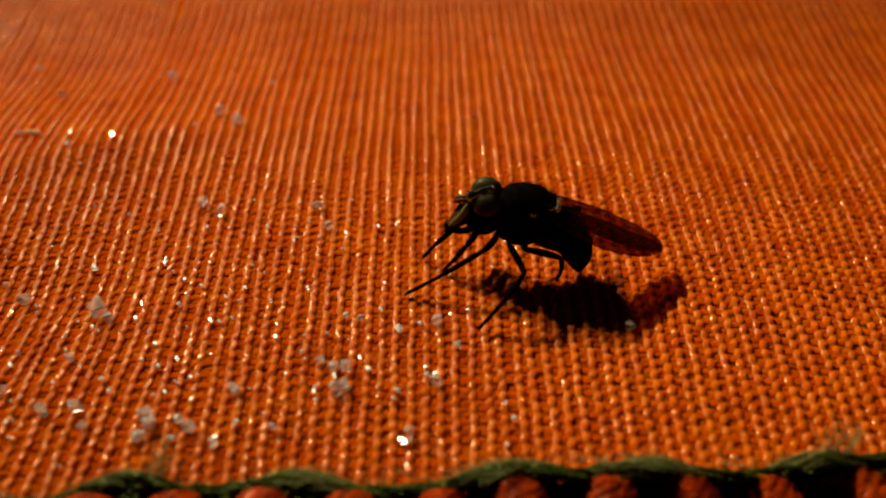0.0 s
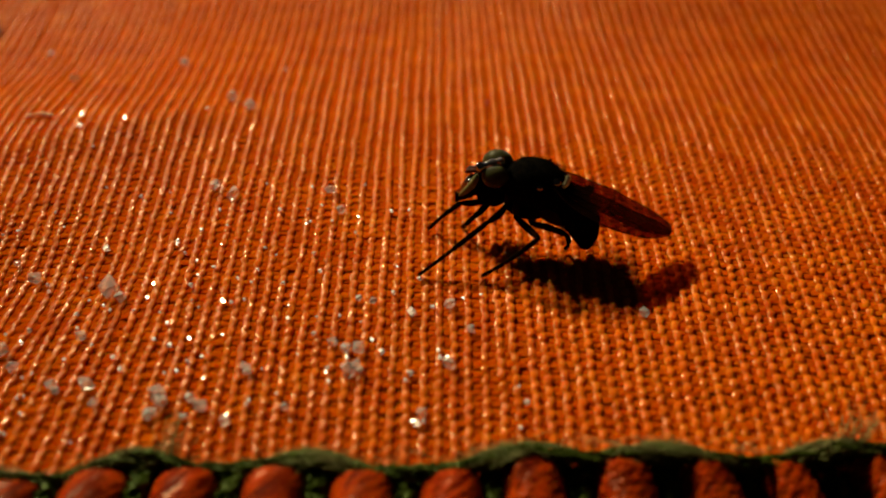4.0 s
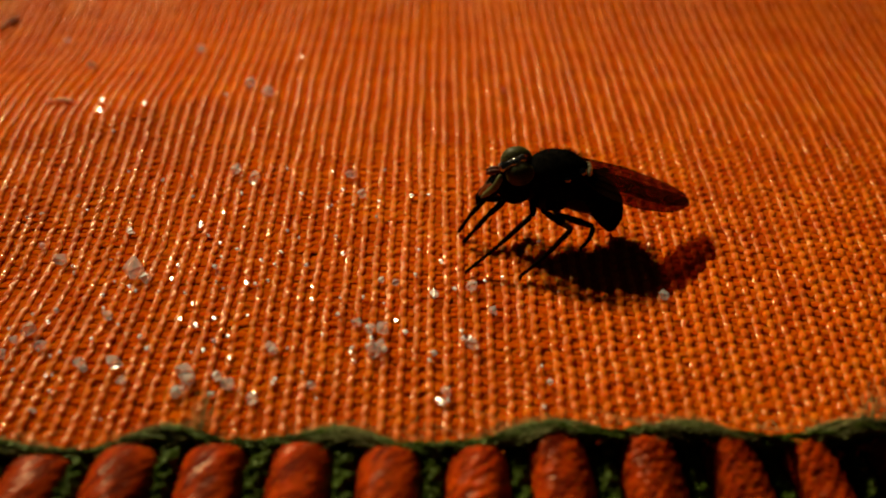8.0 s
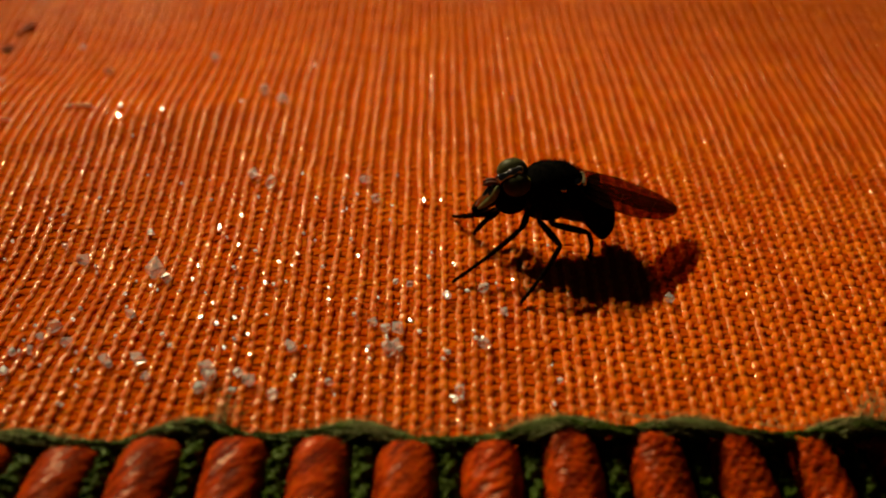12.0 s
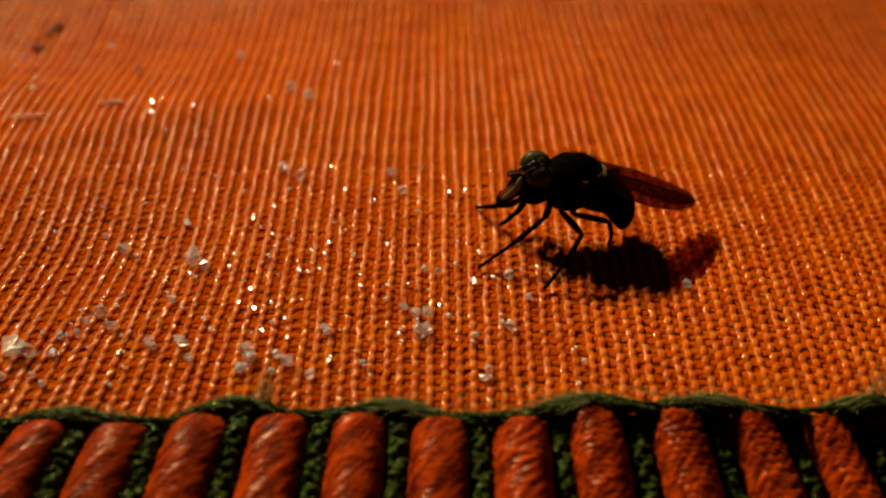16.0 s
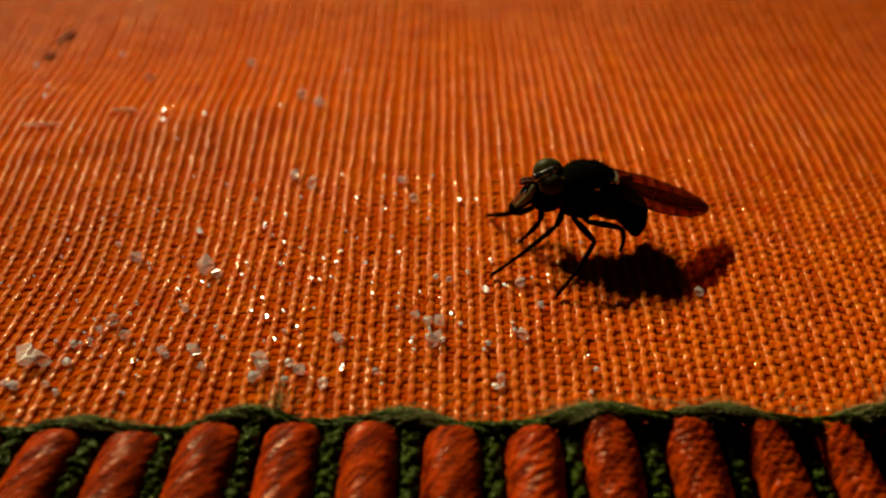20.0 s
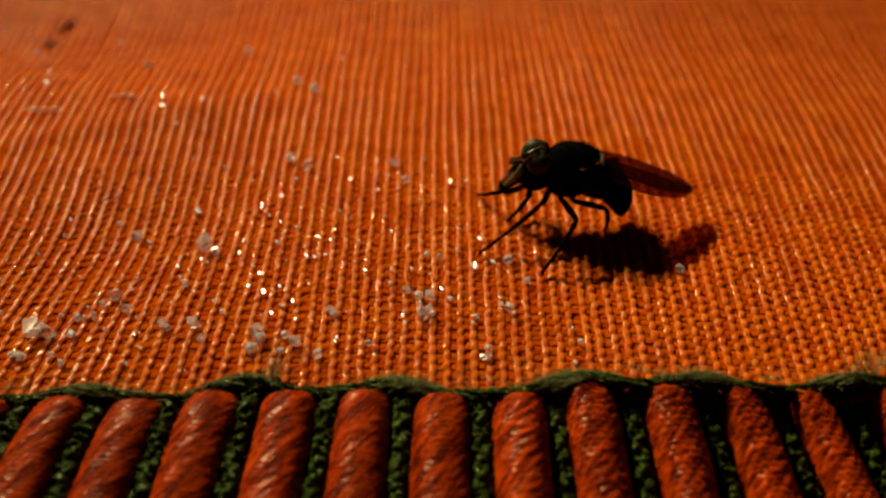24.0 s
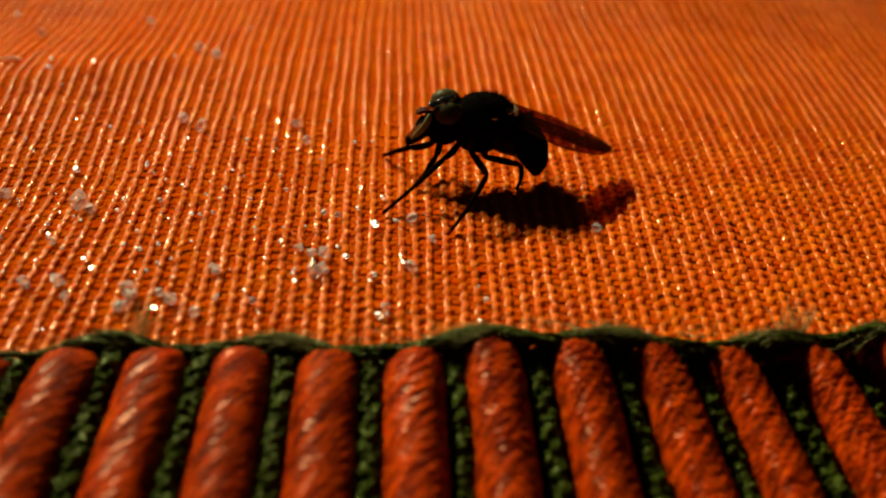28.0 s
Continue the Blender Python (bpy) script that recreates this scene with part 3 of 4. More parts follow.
def build_fly():
    fly = tagged(new("fly"), "black hoverfly with olive eyes and smoky folded wings", "fly")
    part("thorax", bm_ball((0, 0, 0.475), (0.245, 0.185, 0.185), (0, -6, 0), 4, 0.03), BLACK, fly, "glossy black thorax")
    fly_hairs(np.random.RandomState(3), 700, (0, 0, 0.475), (0.245, 0.185, 0.185), 0.028, fly, "thorax_fur")
    part("scutellum", bm_ball((-0.205, 0, 0.548), (0.030, 0.09, 0.022), (0, -40, 0), 3), CREAM, fly, "pale yellow crescent behind the thorax")
    # two added glossy balls, set where the thorax should show glints
    part("rear_glint_knob", bm_ball((-0.150, 0.075, 0.565), (0.040, 0.036, 0.034), (0, 0, 0), 3), GLOSS, fly, "glossy black knob added for a glint behind the thorax")
    part("side_glint_knob", bm_ball((-0.062, 0.150, 0.548), (0.026, 0.022, 0.024), (0, 0, 0), 3), GLOSS, fly, "small glossy knob added for a glint beside the thorax")
    spine = spline([(-0.08, 0, 0.44), (-0.22, 0, 0.375), (-0.325, 0.0, 0.285), (-0.375, 0.01, 0.185), (-0.40, 0.02, 0.06)], 40)
    s = np.linspace(0, 1, 40)
    rad = np.interp(s, [0, 0.12, 0.4, 0.65, 0.88, 1], [0.10, 0.135, 0.142, 0.122, 0.080, 0.030]) * (1 - 0.05 * np.abs(np.cos(s * np.pi * 4.5)) ** 8)
    part("abdomen", bm_tube(spine, rad, 24), BLACK, fly, "black abdomen curved down")
    part("belly", bm_ball((-0.15, 0, 0.335), (0.25, 0.14, 0.115), (0, -18, 0), 3), BELLY, fly, "dark brown underside")
    fly_hairs(np.random.RandomState(4), 200, (-0.30, 0, 0.31), (0.13, 0.14, 0.14), 0.03, fly, "abdomen_fur")
    part("chest", bm_ball((0.035, 0.03, 0.335), (0.175, 0.125, 0.110), (0, 4, 0), 3), BLACK, fly, "black underside of the thorax")
    # head
    part("head", bm_ball((0.262, 0.02, 0.465), (0.108, 0.125, 0.155), (0, 14, 4), 4), BLACK, fly)
    part("eye", bm_ball((0.259, 0.122, 0.553), (0.097, 0.052, 0.080), (33, 18, 4), 4), EYE, fly, "dull olive compound eye")
    part("eye", bm_ball((0.292, -0.045, 0.556), (0.112, 0.088, 0.104), (-20, 14, 0), 4), EYE, fly, "dull olive compound eye")
    q = np.linspace(0, 1, 80)
    # seam laid to fit the camera's view, so its lumps catch the lamps
    seam = spline([(0.405, 0.106, 0.570), (0.384, 0.100, 0.579), (0.315, 0.081, 0.609), (0.245, 0.060, 0.636), (0.222, 0.054, 0.644)], 80)
    part("brow", bm_tube(seam, np.interp(q, [0, 0.12, 0.88, 1], [0.010, 0.034, 0.032, 0.010]) + 0.0050 * np.sin(q * 27 + np.sin(q * 9)), 14), GLOSS, fly, "glossy black seam between the eyes")
    q = np.linspace(0, 1, 24)
    snout = spline([(0.345, 0.03, 0.445), (0.40, 0.035, 0.412), (0.47, 0.045, 0.345), (0.535, 0.052, 0.282), (0.556, 0.055, 0.262)], 24)
    part("muzzle", bm_tube(snout, np.interp(q, [0, 0.3, 0.7, 0.93, 1], [0.092, 0.070, 0.040, 0.020, 0.008]), 20), BLACK, fly)
    face = spline([(0.391, 0.109, 0.526), (0.402, 0.122, 0.487), (0.428, 0.125, 0.435), (0.472, 0.112, 0.375), (0.520, 0.088, 0.312)], 24)
    part("face", bm_tube(face, np.interp(q, [0, 0.15, 0.5, 0.85, 1], [0.010, 0.022, 0.027, 0.018, 0.007]), 16), FACE, fly, "dull yellowish face")
    ridge = spline([(0.415, 0.060, 0.486), (0.445, 0.070, 0.450), (0.490, 0.070, 0.375), (0.540, 0.062, 0.300)], 24)
    part("face_stripe", bm_tube(ridge, np.interp(q, [0, 0.15, 0.5, 1], [0.012, 0.036, 0.036, 0.014]), 16), GLOSS, fly, "dark stripe down the face")
    part("face_knob", bm_ball((0.436, 0.112, 0.452), (0.026, 0.022, 0.028), (0, 0, 0), 3), GLOSS, fly, "small glossy knob on the face")
    part("mouth", bm_tube(spline([(0.50, 0.05, 0.300), (0.54, 0.058, 0.265), (0.545, 0.06, 0.235)], 8), np.linspace(0.024, 0.012, 8), 8), BLACK, fly)
    part("cheek", bm_ball((0.285, 0.055, 0.385), (0.125, 0.115, 0.105), (0, 20, 0), 3), BLACK, fly)
    for y in (0.035, 0.075):
        ant = part("antenna", bm_tube(spline([(0.395, y, 0.532), (0.44, y, 0.528), (0.495, y - 0.01, 0.500)], 12), np.interp(np.linspace(0, 1, 12), [0, 0.4, 0.75, 1], [0.014, 0.015, 0.020, 0.006]), 8), ANTENNA, fly, "short reddish antenna")
        part("arista", bm_tube(spline([(0.45, y, 0.535), (0.48, y, 0.545), (0.51, y, 0.540)], 6), np.linspace(0.003, 0.001, 6), 4), BRISTLE, ant)
    wing(fly, 1, 0.012)
    wing(fly, -1, 0.0)
    for key, (hip, thigh, shin, hint) in LEGS.items():
        part("coxa", bm_ball((hip[0], hip[1] * 0.85, hip[2] + 0.055), (0.032, 0.032, 0.075), (0, 0, 0), 2), BELLY, fly)
        n = 16
        q = np.linspace(0, 1, n)
        femur = part("femur", bm_tube(np.stack([0 * q, 0.012 * np.sin(q * np.pi), -thigh * q], 1), np.interp(q, [0, 0.15, 0.5, 0.9, 1], [0.015, 0.022, 0.026, 0.021, 0.014]), 10), LEGMAT, fly)
        cut = 0.52
        q1 = np.linspace(0, cut, n)
        bow = lambda u: np.stack([0.02 * np.sin(u * np.pi), 0 * u, -shin * u], 1)
        tibia = part("tibia", bm_tube(bow(q1), np.interp(q1, [0, 0.06, 0.4, cut], [0.013, 0.019, 0.018, 0.014]), 10), LEGMAT, fly)
        q2 = np.linspace(cut, 1, 22)
        beads = 0.0112 + 0.0030 * np.abs(np.sin((q2 - cut) / (1 - cut) * np.pi * 5)) - 0.003 * (q2 - cut)
        part("tarsus", bm_tube(bow(q2), beads, 8), LEGMAT, tibia)
        for sgn in (-1, 1):
            part("claw", bm_tube(spline([(0, 0, -shin), (0.012, 0.008 * sgn, -shin - 0.004), (0.02, 0.012 * sgn, -shin - 0.014)], 5), np.linspace(0.005, 0.001, 5), 5), BLACK, tibia)
        vs, fs = [], []
        g = np.random.RandomState(len(leg_parts) + 31)
        for _ in range(40):
            u = g.uniform(0.08, 0.98)
            p0 = bow(np.array([u]))[0]
            an = g.uniform(0, 6.28)
            way = np.array([math.cos(an), math.sin(an), -0.9])
            verts, faces = tube_arrays(p0 + way * np.linspace(0, 0.03, 3)[:, None], np.array([0.002, 0.0015, 0.0005]), 3, False)
            fs += [[w + len(vs) * len(verts) for w in f] for f in faces]
            vs.append(verts)
        tagged(hung("leg_fur", mesh_from("leg_fur", np.vstack(vs) * CM, fs, BRISTLE), tibia), kind="stuff")
        leg_parts[key] = (femur, tibia)
    return fly


fly = build_fly()


# ---- sugar ----
CLOUDY = [
    (-3.56, -1.03, 0.152), (-3.48, -1.04, 0.119), (-3.11, -0.64, 0.081), (-2.99, -0.79, 0.064), (-3.20, -0.86, 0.048), (-3.18, -0.73, 0.048),
    (-2.49, -0.95, 0.077), (-2.64, -0.53, 0.064), (-2.70, -0.95, 0.062), (-2.58, -0.06, 0.135), (-2.49, -0.14, 0.058), (-2.04, -1.05, 0.097),
    (-1.77, -1.14, 0.066), (-1.61, -1.25, 0.065), (-0.96, -0.66, 0.061), (-0.93, -0.85, 0.090), (-0.88, -0.81, 0.060), (-0.32, -0.79, 0.076),
    (-0.31, -0.25, 0.072), (-0.18, -0.48, 0.047), (-0.48, -1.18, 0.051), (-1.56, -0.83, 0.053), (-1.28, -1.14, 0.051), (-2.23, 2.71, 0.093),
    (-2.04, 2.50, 0.091), (-2.89, 3.77, 0.085), (-3.89, 3.47, 0.085), (-2.09, 1.16, 0.085), (-1.93, 1.03, 0.083), (-1.21, 1.08, 0.074),
    (-1.10, 0.82, 0.063), (0.95, -0.31, 0.066),
]
BRIGHT = [
    (-3.30, -1.05, 0.067), (-3.31, -0.88, 0.060), (-3.44, -0.84, 0.032), (-3.65, -1.24, 0.055), (-3.60, -1.25, 0.063), (-3.29, -1.32, 0.054),
    (-3.00, -0.44, 0.037), (-2.90, -0.88, 0.028), (-2.07, -1.20, 0.074), (-1.85, -1.06, 0.067), (-1.85, -1.20, 0.037), (-2.06, -0.62, 0.047),
    (-2.17, -0.56, 0.032), (-1.97, -0.84, 0.034), (-1.92, -0.76, 0.027), (-0.73, -0.68, 0.042), (-0.55, -0.86, 0.041), (-0.58, -0.92, 0.034),
    (-0.91, -0.19, 0.048), (-0.51, 0.02, 0.037), (-0.22, -0.18, 0.024), (-0.38, -0.66, 0.027), (-0.51, -1.25, 0.051), (-0.47, -1.24, 0.033),
    (0.14, -1.09, 0.041), (0.09, -1.28, 0.029), (-1.17, -0.52, 0.035), (-1.50, -1.08, 0.030), (-1.34, -1.03, 0.026), (-2.32, -0.82, 0.035),
    (-1.80, -0.21, 0.037), (-1.84, -0.72, 0.035),
]
FAR = [
    (-3.38, 2.07, 0.074), (-3.44, 2.33, 0.065), (-3.03, 2.18, 0.058), (-3.19, 1.76, 0.036), (-2.39, 2.44, 0.043), (-1.85, 3.43, 0.047),
    (-4.44, 4.40, 0.073), (-4.79, 2.96, 0.066), (-4.89, 3.32, 0.050), (-5.28, 4.06, 0.073), (-2.73, 0.41, 0.058), (-2.42, 1.09, 0.028),
    (-2.00, 0.84, 0.046), (-1.35, 1.15, 0.033), (-0.98, 0.54, 0.039), (-1.35, 0.84, 0.032), (-1.91, 0.64, 0.027), (-0.97, 0.74, 0.031),
    (-3.43, 0.66, 0.028), (-0.29, -0.81, 0.023), (-2.46, -1.39, 0.026),
]


MORE_BRIGHT = [
    (-1.92, 0.15, 0.035), (-2.04, -0.04, 0.048), (-1.19, 0.10, 0.036), (-1.02, -0.35, 0.026), (-0.86, -0.84, 0.045), (-1.51, -1.11, 0.030),
    (-2.74, -0.29, 0.030), (-2.12, -0.41, 0.030), (-2.39, -0.72, 0.040), (-2.69, -0.73, 0.030), (-1.16, 0.69, 0.026), (-1.66, -0.19, 0.030),
    (-1.74, -0.22, 0.032), (-2.58, -0.22, 0.030), (-3.04, 0.05, 0.030), (-2.15, 0.32, 0.028), (-2.23, 0.42, 0.026), (-3.83, -0.12, 0.030),
    (-3.25, -0.61, 0.030), (-1.87, -1.20, 0.040),
]
MORE_CLOUDY = [
    (-3.14, 0.10, 0.070), (-3.32, 0.28, 0.045), (-2.73, 0.40, 0.050), (-3.57, -1.27, 0.060), (-3.38, -1.25, 0.050), (-2.01, -1.10, 0.075),
    (-2.05, -1.18, 0.050), (-1.54, -0.86, 0.050), (-0.81, -0.21, 0.040), (-0.55, -0.33, 0.050), (-1.04, -0.61, 0.050), (-0.88, -0.66, 0.070),
    (-2.66, -1.00, 0.050), (-2.41, -1.10, 0.050),
]


def crystal_mesh(seed, mat, glint_top=False):
    """A broken sugar grain: a block with chipped corners and bevelled edges, its top kept flat to glint where asked."""
    g = random.Random(seed)
    bm = bmesh.new()
    bmesh.ops.create_cube(bm, size=1.0)
    for v in bm.verts:
        v.co += Vector((g.uniform(-0.17, 0.17), g.uniform(-0.17, 0.17), 0 if glint_top else g.uniform(-0.17, 0.17)))
    for _ in range(5):
        way = Vector([g.choice((-1, 1)) * g.uniform(0.5, 1) for _ in range(3)]).normalized()
        cut = bmesh.ops.bisect_plane(bm, geom=bm.verts[:] + bm.edges[:] + bm.faces[:], plane_co=way * g.uniform(0.48, 0.62), plane_no=way, clear_outer=True)
        bmesh.ops.contextual_create(bm, geom=[e for e in cut["geom_cut"] if isinstance(e, bmesh.types.BMEdge)])
    bmesh.ops.bevel(bm, geom=bm.edges[:], offset=0.09 if glint_top else 0.055, segments=2, affect="EDGES")
    for f in bm.faces:
        f.smooth = f.calc_area() < 0.06
    bmesh.ops.recalc_face_normals(bm, faces=bm.faces)
    bmesh.ops.scale(bm, vec=(1.0, g.uniform(0.7, 1.0), g.uniform(0.6, 0.9)), verts=bm.verts)
    me = bpy.data.meshes.new("sugar_crystal")
    bm.to_mesh(me)
    bm.free()
    me.materials.append(mat)
    return me


def sugar():
    g = random.Random(12)
    clear = [crystal_mesh(s, CLEAR_SUGAR, True) for s in range(7)]
    cloudy = [crystal_mesh(s + 50, CLOUDY_SUGAR) for s in range(6)]
    rows = [(r, cloudy, "cloudy white sugar crystal on the orange cloth") for r in CLOUDY + MORE_CLOUDY] + [((x, y, 0.75 * s), clear, "clear glinting sugar crystal on the orange cloth") for x, y, s in BRIGHT + MORE_BRIGHT] + [((x, y, 0.55 * s), clear, "clear glinting sugar crystal on the orange cloth") for x, y, s in FAR]
    for _ in range(110):
        x, y = g.gauss(-2.3, 1.2), g.gauss(-0.4, 0.8)
        if -4.6 < x < 0.2 and -1.35 < y < 1.2:
            rows.append(((x, y, g.uniform(0.014, 0.028)), clear, "tiny clear sugar grain on the orange cloth"))
    for (x, y, size), shapes, label in rows:
        ob = new("sugar_crystal", g.choice(shapes))
        z = float(cloth_z(x, y)) + 0.022 + 0.28 * size
        tilt = pose(0, 0, 0, g.uniform(-25, 25), g.uniform(-25, 25), g.uniform(0, 360))
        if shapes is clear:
            # the top face is tilted to fit the camera's view, so it glints
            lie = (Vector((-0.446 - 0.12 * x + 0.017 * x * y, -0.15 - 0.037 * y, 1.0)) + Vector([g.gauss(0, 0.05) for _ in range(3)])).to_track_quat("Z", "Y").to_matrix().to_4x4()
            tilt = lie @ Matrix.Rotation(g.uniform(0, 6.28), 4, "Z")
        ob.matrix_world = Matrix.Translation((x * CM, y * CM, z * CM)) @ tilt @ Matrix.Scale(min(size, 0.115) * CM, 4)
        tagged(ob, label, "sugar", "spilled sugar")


sugar()


# ---- lint and crumbs ----
def strand(name, points, radius, mat, label, category, seed):
    """A loose fibre, crumb or pale crease streak along the points (x, y, height over the cloth)."""
    p = spline(points, 30)
    p[:, 2] += cloth_z(p[:, 0], p[:, 1]) + 0.03
    s = np.linspace(0, 1, 30)
    r = radius * np.clip(np.minimum(s, 1 - s) * 8, 0.25, 1) * (1 + 0.35 * wave(s * 9, seed))
    verts, faces = tube_arrays(p, r, 8)
    tagged(new(name, mesh_from(name, verts * CM, faces, mat)), label, category)


def litter():
    strand("crumb", [(-5.30, 4.74, 0.0), (-5.25, 4.86, 0.01), (-5.20, 4.99, 0.01), (-5.17, 5.08, 0.0)], 0.020, DIRT, "dark brown elongated crumb on the cloth", "crumb", 1)
    strand("crumb", [(-5.28, 4.28, 0.0), (-5.22, 4.38, 0.0), (-5.20, 4.46, 0.0)], 0.02, DIRT, "dark brown small crumb on the cloth", "crumb", 2)
    # two pale strands put the light along the cloth's crease into colour
    strand("lint", [(-4.73, 2.20, 0.0), (-4.55, 2.17, 0.01), (-4.35, 2.17, 0.0)], 0.013, LIT_CREASE, "pale thin strand standing for the light on the cloth's crease", "lint", 3)
    strand("lint", [(-3.98, 2.41, 0.0), (-3.83, 2.40, 0.01), (-3.69, 2.35, 0.0)], 0.014, LIT_CREASE, "pale thin strand standing for the light on the cloth's crease", "lint", 4)
    strand("lint", [(0.0, 2.50, 0.0), (0.04, 2.56, 0.03), (0.02, 2.63, 0.02), (0.06, 2.68, 0.0)], 0.008, RED_LINT, "small red lint on the cloth", "lint", 5)
    g = random.Random(8)
    for k in range(26):
        x, y = g.uniform(-4.2, 4.0), g.uniform(-1.2, 4.0)
        d = g.uniform(0, 6.28)
        l = g.uniform(0.05, 0.16)
        strand("lint", [(x, y, 0.0), (x + l * math.cos(d), y + l * math.sin(d), 0.02), (x + 1.6 * l * math.cos(d + 0.7), y + 1.6 * l * math.sin(d + 0.7), 0.0)], 0.0035, WARP, "short loose orange fibre on the cloth", "lint", 20 + k)


litter()


# ---- what moves: the fly shifts, turns a little and steps ----
FLY = [
    (0, 0.297, 0.382, -0.005, 166.7, 1.8, -0.2),
    (0.5, 0.292, 0.373, -0.001, 167.7, 1.9, 0.1),
    (1, 0.248, 0.422, 0.002, 167.4, 1.8, -0.5),
    (1.5, 0.254, 0.431, 0.001, 166.3, 1.0, -1.3),
    (2, 0.260, 0.458, 0.006, 164.0, 1.2, 0.1),
    (2.5, 0.275, 0.481, 0.008, 160.3, 0.0, 1.3),
    (3, 0.299, 0.444, 0.007, 158.0, -1.4, 0.8),
    (3.5, 0.289, 0.472, 0.005, 159.3, 1.1, 1.0),
    (4, 0.270, 0.506, 0.007, 160.6, 1.5, -0.1),
    (4.5, 0.309, 0.516, 0.008, 161.4, 0.7, -0.7),
    (6.5, 0.269, 0.474, -0.003, 173.0, 0.5, -3.4),
    (7, 0.269, 0.456, -0.004, 176.3, 1.9, -2.9),
    (8, 0.290, 0.456, -0.003, 174.1, 0.1, -3.2),
    (9, 0.313, 0.442, -0.002, 173.1, -1.0, -2.7),
    (10, 0.273, 0.383, -0.009, 174.0, 0.1, -2.0),
    (11, 0.200, 0.380, -0.000, 170.0, -0.0, 0.0),
    (12, 0.176, 0.396, -0.005, 178.1, 0.7, -2.7),
    (12.5, 0.179, 0.384, -0.003, 177.3, 0.3, -2.2),
    (14.5, 0.181, 0.373, -0.002, 174.8, -1.2, -1.9),
    (17, 0.180, 0.377, 0.001, 177.6, 0.7, -2.5),
    (20, 0.195, 0.380, 0.002, 176.0, -0.4, -2.4),
    (25, 0.206, 0.400, -0.000, 174.1, -0.6, -2.6),
    (28, 0.209, 0.412, -0.001, 174.5, 0.1, 0.0),
]
FEET = {
    "right_front": [
        (0, -0.40, 0.42), (0.5, -0.38, 0.43), (1, -0.44, 0.46), (1.5, -0.45, 0.46), (2, -0.48, 0.69), (2.5, -0.44, 0.58), (3, -0.46, 0.58),
        (3.5, -0.44, 0.59), (4, -0.45, 0.59), (4.5, -0.44, 0.58), (6.5, -0.54, 0.53), (7, -0.42, 0.35), (8, -0.39, 0.35), (9, -0.37, 0.35),
        (10, -0.49, 0.26), (11, -0.52, 0.61), (12, -0.51, 0.60), (12.5, -0.52, 0.61), (14.5, -0.51, 0.59), (17, -0.52, 0.60), (20, -0.52, 0.59),
        (25, -0.51, 0.61), (28, -0.51, 0.61),
    ],
    "right_middle": [
        (0, -0.26, 0.27), (0.5, -0.21, 0.33), (1, -0.24, 0.40), (1.5, -0.25, 0.34), (2, -0.28, 0.36), (2.5, -0.21, 0.62), (3, -0.43, 0.46),
        (3.5, -0.36, 0.48), (4, -0.21, 0.62), (4.5, -0.21, 0.63), (6.5, -0.31, 0.31), (7, -0.31, 0.25), (8, -0.36, 0.23), (9, -0.28, 0.24),
        (10, -0.31, 0.36), (11, -0.52, 0.24), (12, -0.36, 0.39), (12.5, -0.36, 0.37), (14.5, -0.36, 0.39), (17, -0.31, 0.35), (20, -0.29, 0.25),
        (25, -0.29, 0.25), (28, -0.28, 0.19),
    ],
    "left_front": [
        (0, -0.52, 0.02), (0.5, -0.52, 0.01), (1, -0.51, 0.05), (1.5, -0.51, 0.03), (2, -0.51, 0.03), (2.5, -0.51, 0.04), (3, -0.50, 0.03),
        (3.5, -0.50, 0.04), (4, -0.52, 0.05), (4.5, -0.38, 0.07), (6.5, -0.36, -0.09), (7, -0.36, -0.10), (8, -0.35, -0.10), (9, -0.35, -0.09),
        (10, -0.52, -0.19), (11, -0.52, -0.17), (12, -0.52, -0.18), (12.5, -0.51, -0.16), (14.5, -0.52, -0.16), (17, -0.53, -0.18), (20, -0.52, -0.17),
        (25, -0.52, -0.18), (28, -0.51, -0.19),
    ],
    "left_middle": [
        (0, -0.04, -0.33), (0.5, -0.04, -0.29), (1, -0.04, -0.30), (1.5, -0.05, -0.31), (2, -0.04, -0.31), (2.5, -0.05, -0.31), (3, -0.08, 0.07),
        (3.5, -0.09, 0.06), (4, -0.09, 0.05), (4.5, -0.08, 0.05), (6.5, 0.01, -0.14), (7, 0.01, -0.14), (8, 0.01, -0.14), (9, 0.01, -0.13),
        (10, 0.00, -0.14), (11, -0.09, -0.32), (12, -0.06, -0.38), (12.5, -0.06, -0.38), (14.5, -0.06, -0.39), (17, -0.07, -0.39), (20, -0.06, -0.38),
        (25, -0.07, -0.39), (28, -0.05, -0.38),
    ],
    "left_hind": [
        (0, 0.51, 0.16), (0.5, 0.49, 0.15), (1, 0.47, 0.20), (1.5, 0.48, 0.17), (2, 0.48, 0.26), (2.5, 0.51, 0.26), (3, 0.50, 0.32), (3.5, 0.50, 0.34),
        (4, 0.50, 0.36), (4.5, 0.51, 0.28), (6.5, 0.46, 0.20), (7, 0.49, 0.23), (8, 0.45, 0.18), (9, 0.49, 0.21), (10, 0.49, 0.20), (11, 0.46, 0.18),
        (12, 0.45, 0.12), (12.5, 0.44, 0.12), (14.5, 0.45, 0.14), (17, 0.44, 0.12), (20, 0.45, 0.15), (25, 0.44, 0.13), (28, 0.44, 0.16),
    ],
    "right_hind": [(0, 0.50, 0.68), (28, 0.46, 0.66)],
}


def along(rows, t):
    a = np.array(rows, dtype=float)
    return float(np.interp(t, a[:, 0], a[:, 1])), float(np.interp(t, a[:, 0], a[:, 2]))


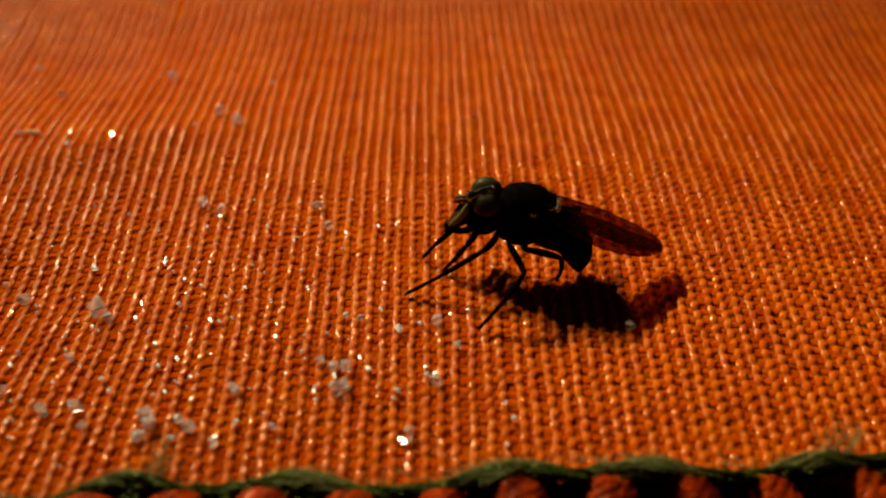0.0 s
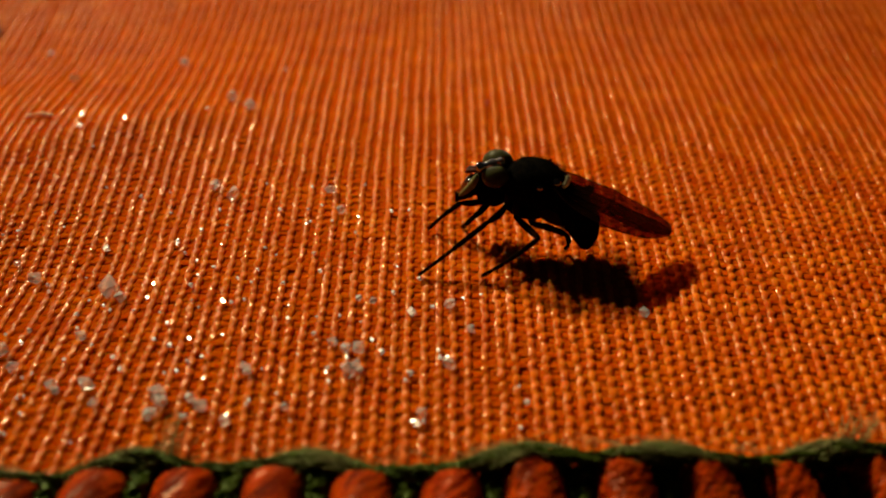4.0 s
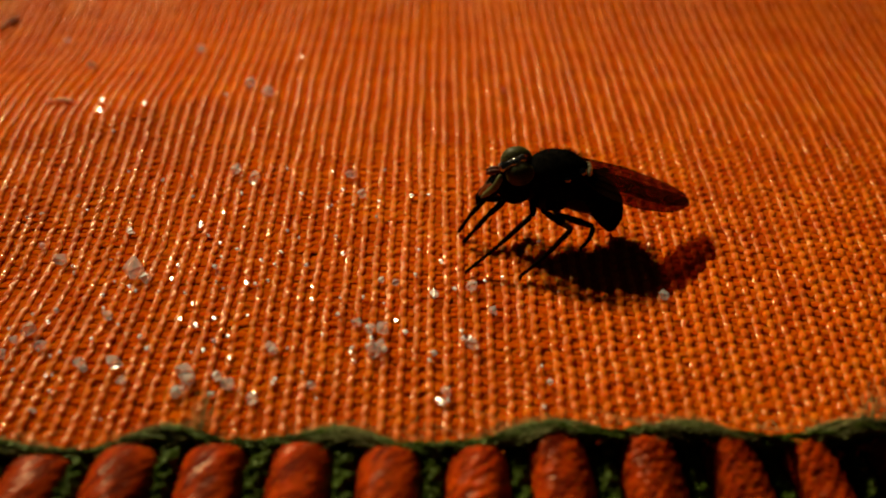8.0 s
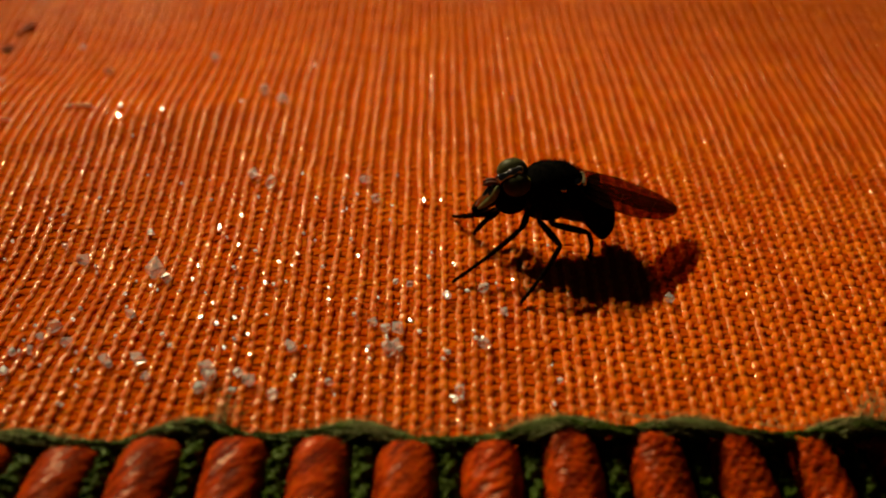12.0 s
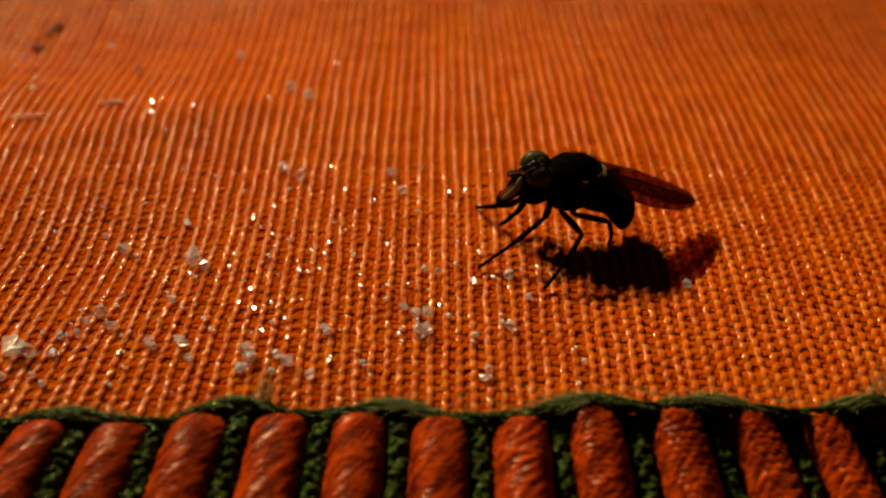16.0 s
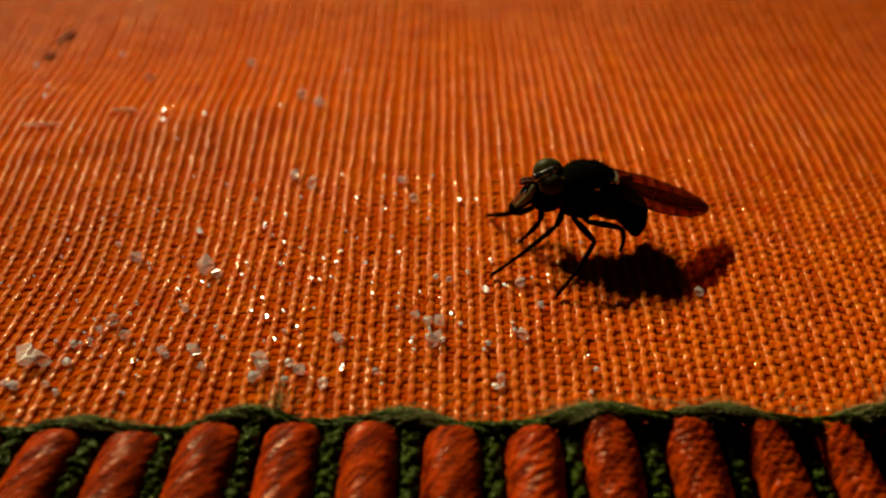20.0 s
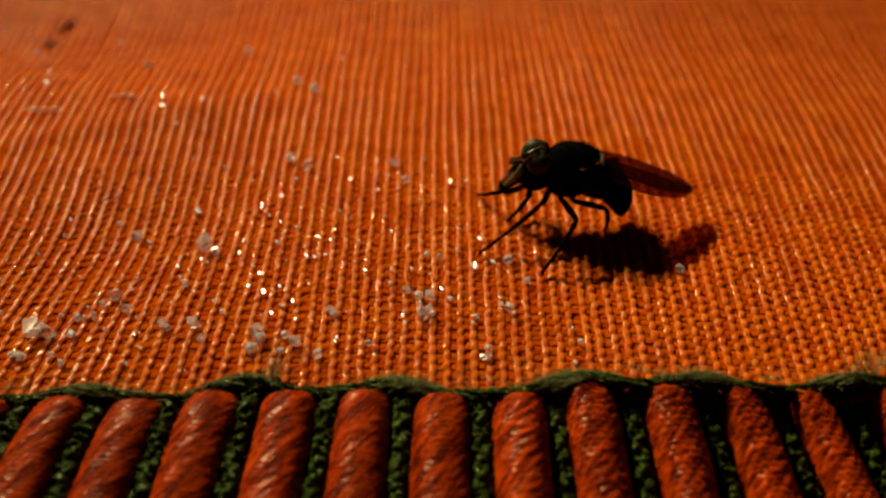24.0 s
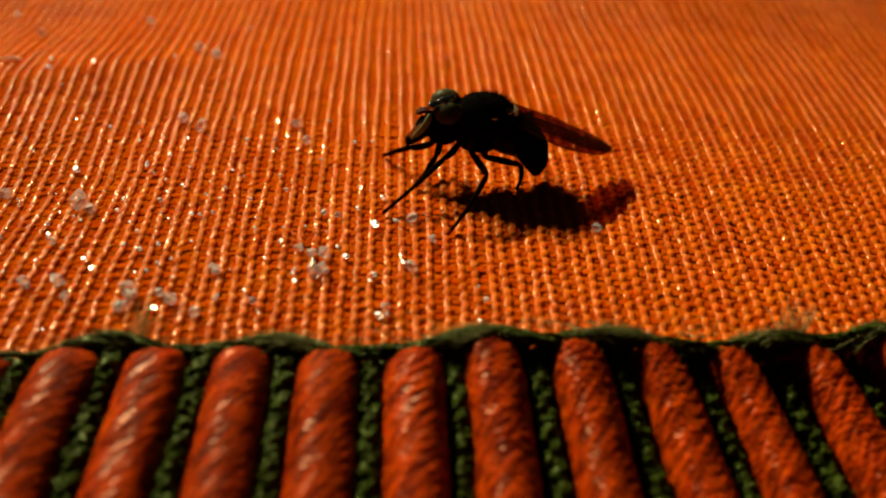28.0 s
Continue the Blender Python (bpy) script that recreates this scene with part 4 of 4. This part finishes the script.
def limb_pose(at, way, bend):
    """A pose whose -z runs along way, with x towards bend."""
    z = -way.normalized()
    x = (bend - z * bend.dot(z)).normalized()
    m = Matrix((x, z.cross(x), z)).transposed().to_4x4()
    return Matrix.Translation(at) @ m


def motions():
    body = {t: pose(x * CM, y * CM, (z + 0.03) * CM, roll, -pitch, yaw) for t, x, y, z, yaw, pitch, roll in FLY}
    walk(fly, list(body.items()))
    for key, (hip, thigh, shin, hint) in LEGS.items():
        femur, tibia = leg_parts[key]
        up, down = [], []
        for t, m in body.items():
            fx, fy = along(FEET[key], t)
            foot = m.inverted() @ (Vector((fx, fy, float(cloth_z(fx, fy)) + 0.032)) * CM) / CM
            a = Vector(hip)
            way = foot - a
            d = min(way.length, (thigh + shin) * 0.995)
            d = max(d, abs(thigh - shin) * 1.02)
            way.normalize()
            side = Vector(hint)
            side = (side - way * side.dot(way)).normalized()
            along_way = (thigh * thigh - shin * shin + d * d) / (2 * d)
            off = math.sqrt(max(thigh * thigh - along_way * along_way, 0))
            knee = a + way * along_way + side * off
            up.append((t, limb_pose(a * CM, knee - a, side)))
            down.append((t, limb_pose(knee * CM, a + way * d - knee, side)))
        walk(femur, up)
        walk(tibia, down)


motions()
